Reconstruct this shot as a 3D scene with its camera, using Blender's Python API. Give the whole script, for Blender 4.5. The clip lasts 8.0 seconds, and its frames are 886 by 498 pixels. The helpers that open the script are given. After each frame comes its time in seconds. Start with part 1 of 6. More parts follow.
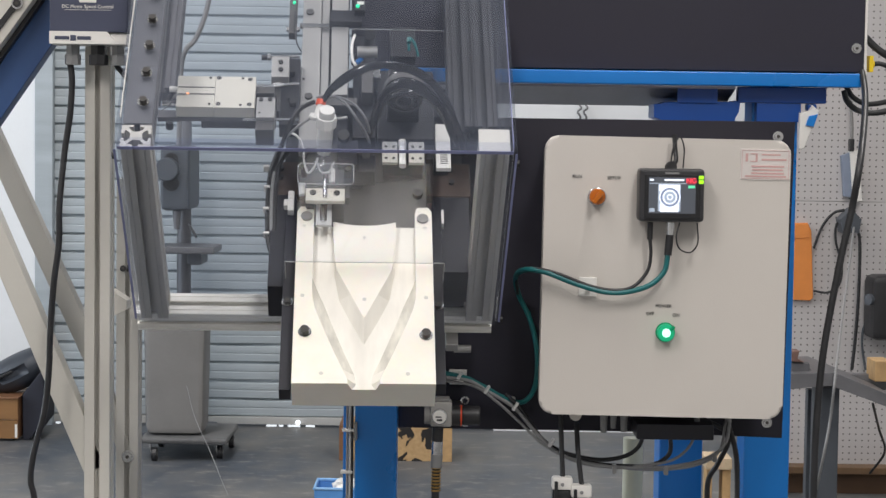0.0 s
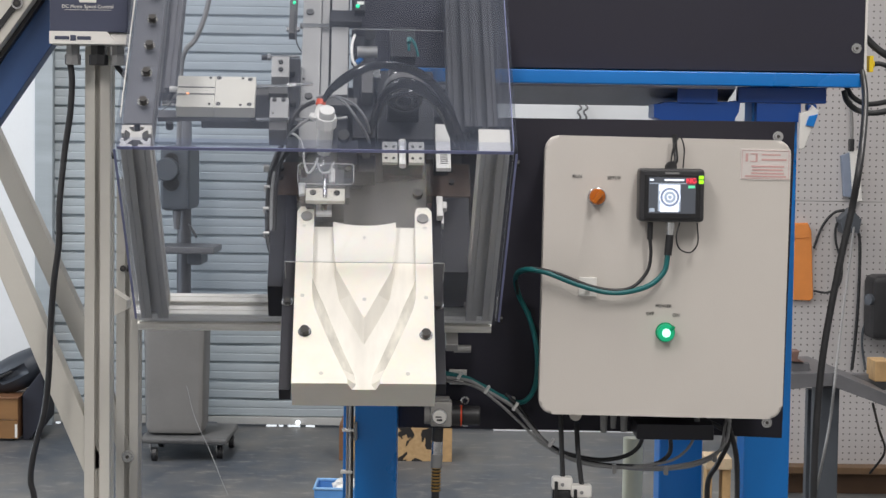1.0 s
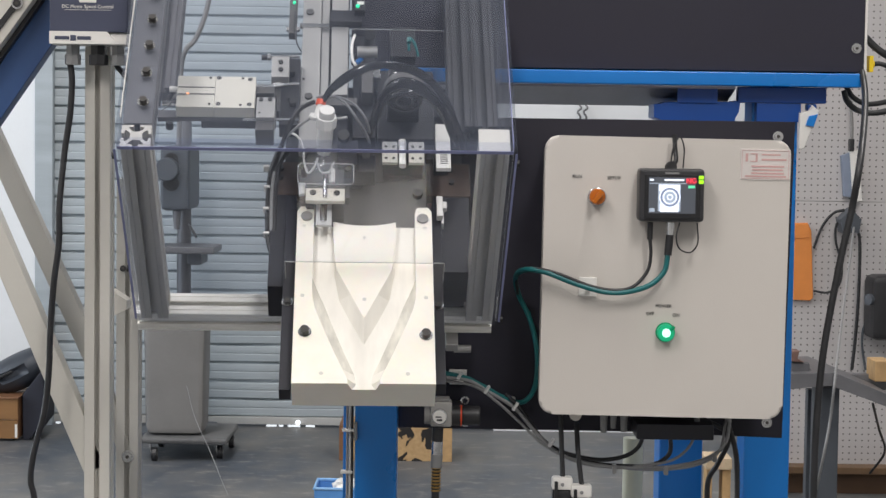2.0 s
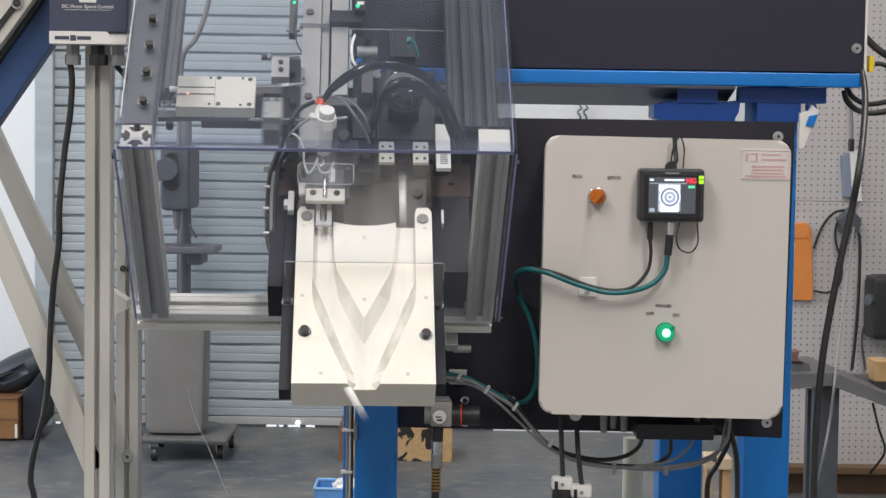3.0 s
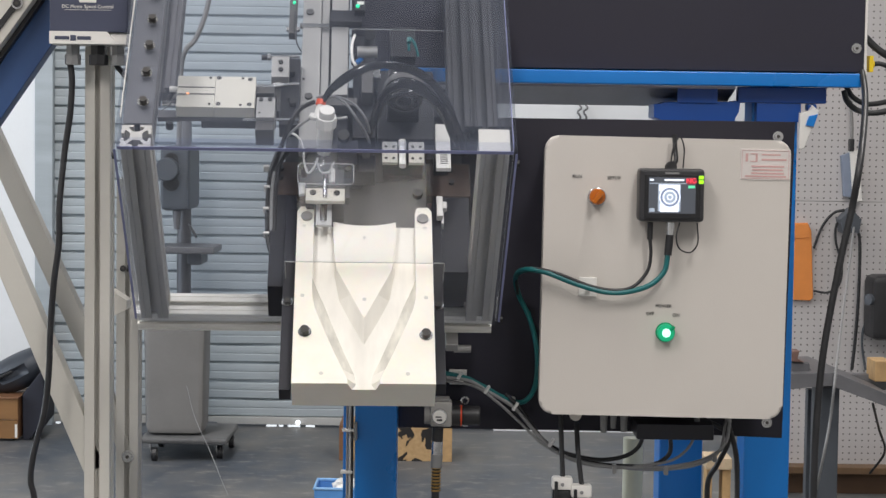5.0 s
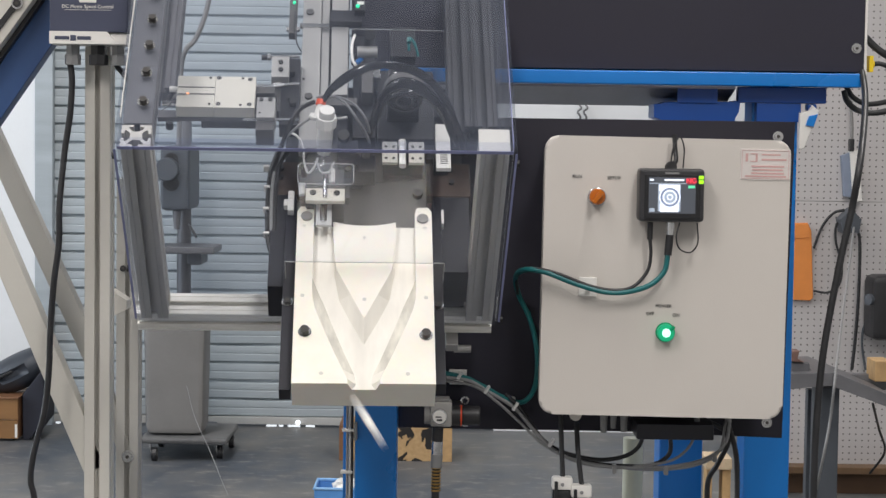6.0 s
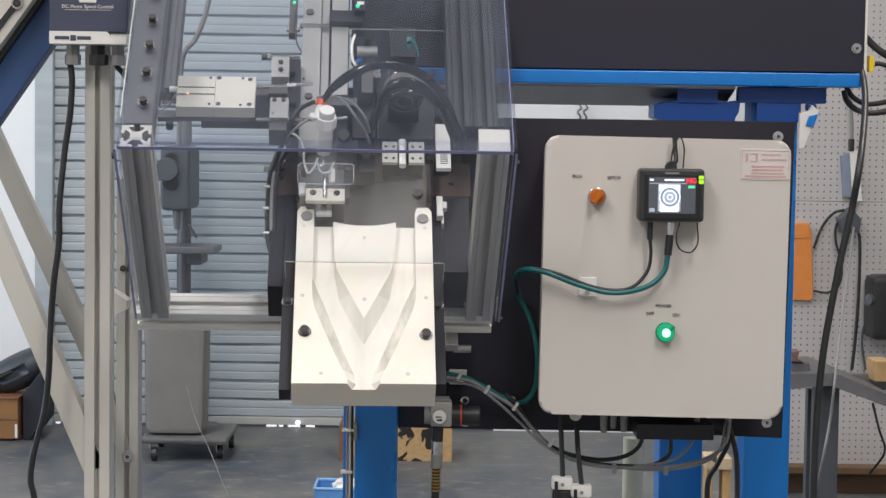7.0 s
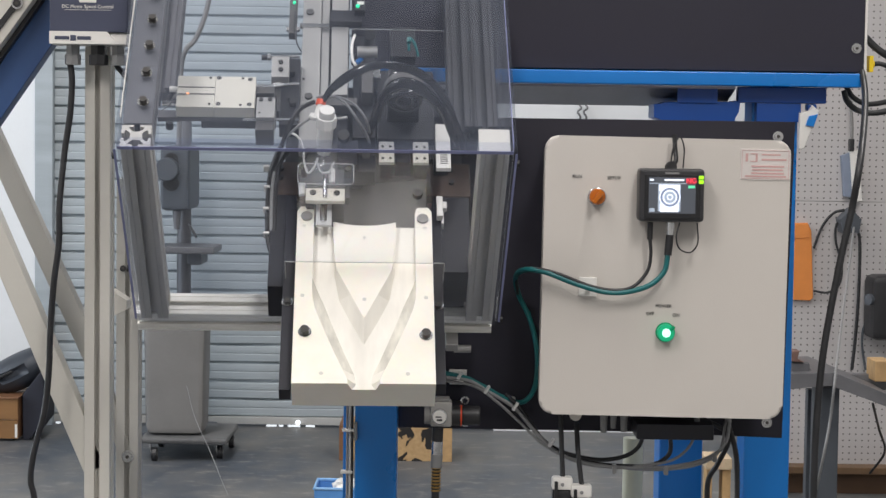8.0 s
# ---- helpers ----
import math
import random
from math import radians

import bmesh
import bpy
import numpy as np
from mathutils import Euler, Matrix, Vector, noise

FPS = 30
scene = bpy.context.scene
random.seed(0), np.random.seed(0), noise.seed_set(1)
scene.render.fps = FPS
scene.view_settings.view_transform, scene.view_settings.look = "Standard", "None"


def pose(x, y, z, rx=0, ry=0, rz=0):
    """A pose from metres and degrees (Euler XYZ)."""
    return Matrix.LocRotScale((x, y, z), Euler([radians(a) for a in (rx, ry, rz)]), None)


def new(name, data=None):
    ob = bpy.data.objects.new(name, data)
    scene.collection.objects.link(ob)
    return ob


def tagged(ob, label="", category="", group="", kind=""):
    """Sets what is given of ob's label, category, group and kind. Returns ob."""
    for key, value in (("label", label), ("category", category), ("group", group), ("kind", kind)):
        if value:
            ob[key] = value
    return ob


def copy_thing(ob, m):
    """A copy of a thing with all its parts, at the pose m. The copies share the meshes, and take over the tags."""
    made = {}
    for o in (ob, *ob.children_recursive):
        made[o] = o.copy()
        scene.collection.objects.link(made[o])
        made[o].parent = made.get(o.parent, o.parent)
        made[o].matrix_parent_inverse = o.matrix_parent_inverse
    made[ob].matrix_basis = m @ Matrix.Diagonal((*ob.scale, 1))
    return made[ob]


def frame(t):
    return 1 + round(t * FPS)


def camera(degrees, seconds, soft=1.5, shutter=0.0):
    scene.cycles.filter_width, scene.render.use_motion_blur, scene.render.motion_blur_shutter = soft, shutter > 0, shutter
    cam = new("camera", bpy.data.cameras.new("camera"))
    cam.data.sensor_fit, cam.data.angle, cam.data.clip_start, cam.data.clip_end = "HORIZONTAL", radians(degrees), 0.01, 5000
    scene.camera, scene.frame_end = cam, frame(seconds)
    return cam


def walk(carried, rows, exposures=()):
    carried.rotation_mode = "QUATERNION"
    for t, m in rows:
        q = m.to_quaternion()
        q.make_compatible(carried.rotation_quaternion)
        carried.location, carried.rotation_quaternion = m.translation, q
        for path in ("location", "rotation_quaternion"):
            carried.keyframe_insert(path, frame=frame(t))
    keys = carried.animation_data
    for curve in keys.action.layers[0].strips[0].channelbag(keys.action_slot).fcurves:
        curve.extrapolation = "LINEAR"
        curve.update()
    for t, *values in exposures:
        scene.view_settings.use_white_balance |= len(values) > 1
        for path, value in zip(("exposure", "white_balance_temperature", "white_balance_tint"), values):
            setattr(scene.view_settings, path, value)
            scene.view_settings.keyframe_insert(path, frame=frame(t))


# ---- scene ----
cam = camera(26.74, 8.0, 1.45, 1.0)
EYE_POSE = Matrix.Translation((0, 0, 1.5)) @ pose(0, 0, 0, 86.5) @ pose(0, 0, 0, 0, 0, 0.8)
walk(cam, [(0.0, EYE_POSE), (8.0, EYE_POSE)], [(0.0, 0.0), (8.0, 0.0)])

# ---- light ----
world = bpy.data.worlds.new("world")
scene.world = world
world.use_nodes = True
bg = world.node_tree.nodes["Background"]
bg.inputs[0].default_value, bg.inputs[1].default_value = (0.75, 0.85, 1.0, 1), 0.25


def area(name, m, sx, sy, watts, color):
    data = bpy.data.lights.new(name, "AREA")
    data.shape, data.size, data.size_y, data.energy, data.color = "RECTANGLE", sx, sy, watts, color
    ob = new(name, data)
    ob.matrix_world = m
    return ob


LAMPS = [(-2.0, -0.9, 120), (1.1, -0.9, 120), (-1.3, 1.7, 26), (0.7, 1.7, 30), (-2.2, 4.4, 72), (1.8, 4.4, 66), (-1.4, 7.2, 72), (2.4, 7.2, 24)]
for lx, ly, watts in LAMPS:
    area("ceiling_lamp", pose(lx, ly, 4.5), 0.5, 2.2, watts, (1.0, 0.957, 0.932))
area("door_daylight", pose(-5.05, 6.6, 2.0, 0, -90, 0), 3.0, 3.0, 105, (0.80, 0.90, 1.0))

# ---- materials ----
def nodes_of(name):
    m = bpy.data.materials.new(name)
    m.use_nodes = True
    nt = m.node_tree
    return m, nt, nt.nodes["Principled BSDF"]


def mat(name, color, rough=0.5, metal=0.0, vary=0.12, scale=12.0, bump=0.02, fine=180.0, stretch=(1, 1, 1), coat=0.0, each=0.0, under=0.0):
    """A painted, moulded or machined surface: stains at a coarse scale, grain at a fine one, a little relief."""
    m, nt, p = nodes_of(name)
    N, L = nt.nodes.new, nt.links.new
    tc, mp = N("ShaderNodeTexCoord"), N("ShaderNodeMapping")
    mp.inputs["Scale"].default_value = stretch
    L(tc.outputs["Object"], mp.inputs[0])
    big, small = N("ShaderNodeTexNoise"), N("ShaderNodeTexNoise")
    big.inputs["Scale"].default_value, big.inputs["Detail"].default_value = scale, 5
    small.inputs["Scale"].default_value, small.inputs["Detail"].default_value = fine, 3
    L(mp.outputs[0], big.inputs["Vector"])
    L(mp.outputs[0], small.inputs["Vector"])
    add = N("ShaderNodeMath")
    add.operation = "MULTIPLY_ADD"
    L(small.outputs[0], add.inputs[0])
    add.inputs[1].default_value = 0.2
    L(big.outputs[0], add.inputs[2])
    ramp = N("ShaderNodeMapRange")
    ramp.inputs[1].default_value, ramp.inputs[2].default_value = 0.3, 0.9
    ramp.inputs[3].default_value, ramp.inputs[4].default_value = 1 - vary, 1 + vary
    L(add.outputs[0], ramp.inputs[0])
    val = ramp.outputs[0]
    if each:
        info, r2, mul = N("ShaderNodeObjectInfo"), N("ShaderNodeMapRange"), N("ShaderNodeMath")
        r2.inputs[3].default_value, r2.inputs[4].default_value = 1 - each, 1 + each
        L(info.outputs["Random"], r2.inputs[0])
        mul.operation = "MULTIPLY"
        L(val, mul.inputs[0])
        L(r2.outputs[0], mul.inputs[1])
        val = mul.outputs[0]
    hsv = N("ShaderNodeHueSaturation")
    hsv.inputs["Color"].default_value = (*color, 1)
    L(val, hsv.inputs["Value"])
    L(hsv.outputs[0], p.inputs["Base Color"])
    rr = N("ShaderNodeMapRange")
    rr.inputs[3].default_value, rr.inputs[4].default_value = max(0.03, rough - 0.1), min(1, rough + 0.1)
    L(big.outputs[0], rr.inputs[0])
    L(rr.outputs[0], p.inputs["Roughness"])
    p.inputs["Metallic"].default_value = metal
    p.inputs["Coat Weight"].default_value = coat
    if under:  # light that wanders in a milky plastic
        p.inputs["Subsurface Weight"].default_value = under
        p.inputs["Subsurface Radius"].default_value = (1.0, 0.58, 0.26)
        p.inputs["Subsurface Scale"].default_value = 0.012
    if bump:
        b = N("ShaderNodeBump")
        b.inputs["Strength"].default_value, b.inputs["Distance"].default_value = bump * 5, 0.002
        L(small.outputs[0], b.inputs["Height"])
        L(b.outputs[0], p.inputs["Normal"])
    return m


def glow(name, color, strength):
    m, nt, p = nodes_of(name)
    p.inputs["Base Color"].default_value = (*color, 1)
    p.inputs["Emission Color"].default_value = (*color, 1)
    p.inputs["Emission Strength"].default_value = strength
    return m


def acrylic(name, tint, haze, haze_color=(0.66, 0.76, 1.0)):
    """Clear sheet: what lies behind it, a mirror gloss that grows at grazing angles, a pale diffuse haze painted in for
    veiling reflections, and dust specks.
    """
    m, nt, p = nodes_of(name)
    N, L = nt.nodes.new, nt.links.new
    nt.nodes.remove(p)
    out = nt.nodes["Material Output"]
    tr, gl, df, fr = N("ShaderNodeBsdfTransparent"), N("ShaderNodeBsdfGlossy"), N("ShaderNodeBsdfDiffuse"), N("ShaderNodeLayerWeight")
    tr.inputs[0].default_value = (*tint, 1)
    gl.inputs["Roughness"].default_value = 0.04
    df.inputs[0].default_value = (*haze_color, 1)
    tc, no, mr = N("ShaderNodeTexCoord"), N("ShaderNodeTexNoise"), N("ShaderNodeMapRange")
    no.inputs["Scale"].default_value, no.inputs["Detail"].default_value = 7, 2
    L(tc.outputs["Object"], no.inputs["Vector"])
    mr.inputs[1].default_value, mr.inputs[2].default_value = 0.3, 0.75
    mr.inputs[3].default_value, mr.inputs[4].default_value = haze * 0.5, haze * 1.5
    L(no.outputs[0], mr.inputs[0])
    sp, st, mx = N("ShaderNodeTexNoise"), N("ShaderNodeMapRange"), N("ShaderNodeMath")
    sp.inputs["Scale"].default_value, sp.inputs["Detail"].default_value = 130, 1
    L(tc.outputs["Object"], sp.inputs["Vector"])
    st.inputs[1].default_value, st.inputs[2].default_value, st.inputs[4].default_value = 0.75, 0.82, 0.12
    L(sp.outputs[0], st.inputs[0])
    mx.operation = "ADD"
    L(mr.outputs[0], mx.inputs[0])
    L(st.outputs[0], mx.inputs[1])
    a, b = N("ShaderNodeMixShader"), N("ShaderNodeMixShader")
    L(mx.outputs[0], a.inputs[0])
    L(tr.outputs[0], a.inputs[1])
    L(df.outputs[0], a.inputs[2])
    pw, ad = N("ShaderNodeMath"), N("ShaderNodeMath")
    pw.operation, ad.operation = "POWER", "MULTIPLY_ADD"
    L(fr.outputs["Facing"], pw.inputs[0])
    pw.inputs[1].default_value = 4.0
    L(pw.outputs[0], ad.inputs[0])
    ad.inputs[1].default_value, ad.inputs[2].default_value = 0.6, 0.042
    L(ad.outputs[0], b.inputs[0])
    L(a.outputs[0], b.inputs[1])
    L(gl.outputs[0], b.inputs[2])
    L(b.outputs[0], out.inputs[0])
    return m


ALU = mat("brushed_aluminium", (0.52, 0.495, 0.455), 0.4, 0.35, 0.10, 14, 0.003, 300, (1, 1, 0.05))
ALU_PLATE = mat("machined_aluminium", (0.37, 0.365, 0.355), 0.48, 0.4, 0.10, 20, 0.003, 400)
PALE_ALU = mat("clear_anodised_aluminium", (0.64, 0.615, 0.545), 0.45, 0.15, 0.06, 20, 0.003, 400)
# aluminium darkened in its colour to stand for shade inside the hood
SHADED_ALU = mat("shaded_aluminium", (0.105, 0.105, 0.115), 0.5, 0.3, 0.10, 14, 0.003, 300)
SHADED_RAIL = mat("shaded_aluminium_rail", (0.040, 0.040, 0.046), 0.5, 0.3, 0.15, 14, 0.003, 300)
# front rail's aluminium, its strong reflected light put into a near-white colour
LIT_ALU = mat("lit_aluminium", (0.90, 0.88, 0.82), 0.35, 0.05, 0.10, 14, 0.003, 300)
STEEL = mat("bright_steel", (0.60, 0.60, 0.60), 0.22, 1.0, 0.06, 30, 0.0)
DARK_STEEL = mat("dark_steel", (0.07, 0.068, 0.065), 0.4, 0.6, 0.1, 60, 0.0)
# the frame's cream at about 0.7, shade painted in for its rear members
SHADED_CREAM = mat("shaded_cream_powder_coat", (0.40, 0.39, 0.36), 0.5, 0.0, 0.08, 9, 0.005)
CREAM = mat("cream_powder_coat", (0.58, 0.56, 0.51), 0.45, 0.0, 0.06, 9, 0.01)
POM = mat("white_acetal", (0.89, 0.84, 0.75), 0.42, 0.0, 0.03, 25, 0.01, 220, under=0.22)
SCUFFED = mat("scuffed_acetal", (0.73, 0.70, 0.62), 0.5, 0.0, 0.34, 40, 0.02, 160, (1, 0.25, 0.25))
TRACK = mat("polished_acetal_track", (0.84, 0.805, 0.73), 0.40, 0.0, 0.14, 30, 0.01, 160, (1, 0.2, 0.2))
BLACK_PLATE = mat("black_anodised_plate", (0.011, 0.011, 0.017), 0.42, 0.0, 0.25, 10, 0.0, 60)
NAVY_PANEL = mat("matt_black_panel", (0.0075, 0.0065, 0.016), 0.6, 0.0, 0.2, 6, 0.0, 40)
DARK_GREY = mat("grey_anodised_plate", (0.080, 0.077, 0.076), 0.5, 0.1, 0.12, 12, 0.0, 60)
BROWN_PLATE = mat("hard_anodised_plate", (0.070, 0.046, 0.034), 0.45, 0.2, 0.2, 14, 0.02)
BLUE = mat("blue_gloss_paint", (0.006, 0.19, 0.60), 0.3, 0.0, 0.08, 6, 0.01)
# the stand's blue, darkened in its colour for the shade under the beam
SHADE_BLUE = mat("shaded_blue_gloss_paint", (0.010, 0.075, 0.34), 0.35, 0.0, 0.08, 6, 0.005)
CABINET = mat("cabinet_black", (0.016, 0.0145, 0.028), 0.6, 0.0, 0.12, 6, 0.0, 40)
DEEP_BLUE = mat("navy_paint", (0.03, 0.075, 0.20), 0.4, 0.0, 0.10, 6, 0.01)
BOX_GREY = mat("light_grey_enclosure", (0.615, 0.575, 0.53), 0.42, 0.0, 0.03, 5, 0.025, 500)
RUBBER = mat("black_rubber", (0.02, 0.02, 0.022), 0.45, 0.0, 0.2, 40, 0.02)
GLOSS_TUBE = mat("black_gloss_tube", (0.009, 0.009, 0.012), 0.1, 0.0, 0.1, 40, 0.0)
TEAL = mat("teal_cable", (0.008, 0.135, 0.14), 0.4, 0.0, 0.1, 40, 0.01)
GREY_TUBE = mat("grey_tube", (0.25, 0.25, 0.25), 0.35, 0.0, 0.1, 40, 0.01)
WHITE_PLASTIC = mat("white_plastic", (0.78, 0.76, 0.72), 0.4, 0.0, 0.05, 30, 0.01)
DRIVE_NAVY = mat("slate_blue_cover", (0.055, 0.063, 0.105), 0.5, 0.0, 0.08, 12, 0.02)
ORANGE = mat("orange_plastic", (0.50, 0.13, 0.006), 0.12, 0.0, 0.08, 40, 0.0)
ENVELOPE = mat("manila_paper", (0.74, 0.26, 0.06), 0.7, 0.0, 0.10, 14, 0.04)
RED = mat("red_plastic", (0.75, 0.08, 0.02), 0.35, 0.0, 0.08, 40, 0.0)
YELLOW = mat("yellow_plastic", (0.85, 0.60, 0.02), 0.4, 0.0, 0.08, 40, 0.0)
SHUTTER = mat("galvanised_shutter", (0.40, 0.445, 0.475), 0.6, 0.05, 0.16, 2.2, 0.03, 60, (0.6, 1, 7))
WALL_WHITE = mat("white_painted_wall", (0.82, 0.84, 0.86), 0.6, 0.0, 0.06, 1.5, 0.03, 50)
WALL_GREY = mat("grey_painted_wall", (0.55, 0.55, 0.54), 0.65, 0.0, 0.08, 1.2, 0.03, 50)
PEG = mat("pegboard_paint", (0.53, 0.505, 0.50), 0.6, 0.0, 0.08, 3, 0.02)
PEG_HOLE = mat("peg_hole_shade", (0.17, 0.16, 0.155), 0.8, 0.0, 0.1, 30, 0.0)
HOLE = mat("dark_hole", (0.06, 0.055, 0.05), 0.8, 0.0, 0.1, 30, 0.0)
BIN_GREY = mat("grey_polythene", (0.205, 0.198, 0.192), 0.5, 0.0, 0.10, 5, 0.03, 90)
PLY = mat("osb_board", (0.50, 0.32, 0.15), 0.7, 0.0, 0.22, 22, 0.05, 120)
WOOD = mat("brown_wood", (0.20, 0.095, 0.045), 0.6, 0.0, 0.25, 10, 0.05, 90, (0.2, 1, 1))
BENCH_STEEL = mat("worn_bench_steel", (0.17, 0.17, 0.18), 0.45, 0.4, 0.25, 7, 0.03)
CLEAR = acrylic("clear_acrylic", (0.955, 0.968, 0.99), 0.024)
HAZY = acrylic("glued_acrylic_joint", (0.93, 0.94, 0.98), 0.012)
CLEAR_EDGE = mat("violet_acrylic_edge", (0.26, 0.28, 0.48), 0.15, 0.0, 0.15, 20, 0.0)
CLEAR_SMALL = acrylic("clear_polycarbonate", (0.95, 0.955, 0.955), 0.04)
FROST = mat("frosted_hose", (0.55, 0.55, 0.54), 0.3, 0.0, 0.1, 50, 0.0)
GREEN_GLOW = glow("green_lamp", (0.0, 0.30, 0.14), 0.6)
GREEN_CORE = glow("green_lamp_core", (0.50, 1.0, 0.78), 1.2)
GREEN_RING = mat("green_lens", (0.0, 0.30, 0.13), 0.15, 0.0, 0.05, 40, 0.0)
LED_GREEN = glow("green_led", (0.01, 0.80, 0.36), 0.9)
LED_YELLOW = glow("yellow_green_led", (0.36, 0.85, 0.02), 0.9)
LED_ORANGE = glow("orange_led", (1.0, 0.35, 0.12), 1.6)


def floor_material():
    m, nt, p = nodes_of("sealed_concrete")
    N, L = nt.nodes.new, nt.links.new
    tc = N("ShaderNodeTexCoord")
    a, b, c = N("ShaderNodeTexNoise"), N("ShaderNodeTexNoise"), N("ShaderNodeTexNoise")
    mp = N("ShaderNodeMapping")
    mp.inputs["Scale"].default_value = (1, 0.6, 1)
    L(tc.outputs["Object"], mp.inputs[0])
    for n, s, d in ((a, 0.9, 6), (b, 7, 6), (c, 90, 3)):
        n.inputs["Scale"].default_value, n.inputs["Detail"].default_value = s, d
        L(mp.outputs[0], n.inputs["Vector"])
    r = N("ShaderNodeValToRGB")
    r.color_ramp.elements[0].position, r.color_ramp.elements[0].color = 0.36, (0.072, 0.083, 0.100, 1)
    r.color_ramp.elements[1].position, r.color_ramp.elements[1].color = 0.66, (0.185, 0.178, 0.165, 1)
    mix = N("ShaderNodeMath")
    mix.operation = "MULTIPLY_ADD"
    L(b.outputs[0], mix.inputs[0])
    mix.inputs[1].default_value = 0.55
    sub = N("ShaderNodeMath")
    sub.operation = "SUBTRACT"
    L(a.outputs[0], sub.inputs[0])
    sub.inputs[1].default_value = 0.27
    L(sub.outputs[0], mix.inputs[2])
    L(mix.outputs[0], r.inputs[0])
    # pale scrapes where the seal has worn through
    sc, sm, sr, blend = N("ShaderNodeTexNoise"), N("ShaderNodeMapping"), N("ShaderNodeMapRange"), N("ShaderNodeMix")
    sm.inputs["Scale"].default_value = (2.6, 4.2, 1)
    L(tc.outputs["Object"], sm.inputs[0])
    L(sm.outputs[0], sc.inputs["Vector"])
    sc.inputs["Scale"].default_value, sc.inputs["Detail"].default_value, sc.inputs["Roughness"].default_value = 3.2, 9, 0.7
    sr.inputs[1].default_value, sr.inputs[2].default_value, sr.inputs[4].default_value = 0.54, 0.68, 0.6
    L(sc.outputs[0], sr.inputs[0])
    blend.data_type = "RGBA"
    L(sr.outputs[0], blend.inputs[0])
    L(r.outputs[0], blend.inputs[6])
    blend.inputs[7].default_value = (0.30, 0.285, 0.26, 1)
    L(blend.outputs[2], p.inputs["Base Color"])
    rr = N("ShaderNodeMapRange")
    rr.inputs[3].default_value, rr.inputs[4].default_value = 0.34, 0.62
    L(b.outputs[0], rr.inputs[0])
    L(rr.outputs[0], p.inputs["Roughness"])
    p.inputs["Specular IOR Level"].default_value = 0.28
    bu = N("ShaderNodeBump")
    bu.inputs["Strength"].default_value, bu.inputs["Distance"].default_value = 0.2, 0.002
    L(c.outputs[0], bu.inputs["Height"])
    L(bu.outputs[0], p.inputs["Normal"])
    return m


CONCRETE = floor_material()

# ---- mesh helpers ----
def mesh_ob(name, bm, material, smooth=True):
    me = bpy.data.meshes.new(name)
    bmesh.ops.recalc_face_normals(bm, faces=bm.faces)
    bm.to_mesh(me)
    bm.free()
    me.materials.append(material)
    if smooth:
        me.shade_smooth()
        me.set_sharp_from_angle(angle=radians(35))
    return new(name, me)


def part(name, bm, material, parent=None, label="", weighted=True):
    ob = mesh_ob(name, bm, material)
    if weighted:  # flat faces stay flat beside their rounded edges
        wn = ob.modifiers.new("flat_faces", "WEIGHTED_NORMAL")
        wn.keep_sharp = True
    if parent is not None:
        ob.parent = parent
    if label:
        tagged(ob, label)
    return ob


def thing(name, label, category, m=None, group="", kind=""):
    ob = tagged(new(name), label, category, group, kind)
    ob.empty_display_size = 0.05
    if m is not None:
        ob.matrix_world = m
    return ob


def box(lo, hi, bevel=0.0, bm=None, m=None):
    bm = bm or bmesh.new()
    lo, hi = [min(a, b) for a, b in zip(lo, hi)], [max(a, b) for a, b in zip(lo, hi)]
    made = bmesh.ops.create_cube(bm, size=1)["verts"]
    for v in made:
        v.co = [l + (c + 0.5) * (h - l) for c, l, h in zip(v.co, lo, hi)]
    if bevel:
        edges = list({e for v in made for e in v.link_edges})
        made = [v for v in bmesh.ops.bevel(bm, geom=edges, offset=bevel, segments=2, affect="EDGES", profile=0.5)["verts"]]
    if m is not None:
        bmesh.ops.transform(bm, matrix=m, verts=made)
    return bm


def frame_along(p, q):
    p, q = Vector(p), Vector(q)
    return Matrix.Translation(p) @ (q - p).to_track_quat("Z", "Y").to_matrix().to_4x4(), (q - p).length


def cyl(p, q, r, seg=24, r2=None, bm=None, bevel=0.0):
    bm = bm or bmesh.new()
    m, h = frame_along(p, q)
    made = bmesh.ops.create_cone(bm, cap_ends=True, segments=seg, radius1=r, radius2=r if r2 is None else r2, depth=h, matrix=m @ Matrix.Translation((0, 0, h / 2)))["verts"]
    if bevel:
        rims = [e for e in {e for v in made for e in v.link_edges} if any(len(f.verts) > 4 for f in e.link_faces)]
        bmesh.ops.bevel(bm, geom=rims, offset=bevel, segments=2, affect="EDGES", profile=0.5)
    return bm


def prism(points, lo, hi, axis=2, bevel=0.0, bm=None):
    """A flat outline, given in the two other axes, made thick along one axis."""
    bm = bm or bmesh.new()
    def put(p, h):
        c = list(p)
        c.insert(axis, h)
        return bm.verts.new(c)
    a, b = [put(p, lo) for p in points], [put(p, hi) for p in points]
    caps = [bm.faces.new(a), bm.faces.new(b)]
    n = len(points)
    for i in range(n):
        bm.faces.new((a[i], a[(i + 1) % n], b[(i + 1) % n], b[i]))
    if bevel:
        bmesh.ops.bevel(bm, geom=[e for f in caps for e in f.edges], offset=bevel, segments=2, affect="EDGES", profile=0.5)
    return bm


def frustum(top, bottom, lo, hi, bm):
    """Between two like outlines, the one on top of the other."""
    a, b = [bm.verts.new((*p, lo)) for p in bottom], [bm.verts.new((*p, hi)) for p in top]
    bm.faces.new(a)
    bm.faces.new(b)
    n = len(a)
    for i in range(n):
        bm.faces.new((a[i], a[(i + 1) % n], b[(i + 1) % n], b[i]))


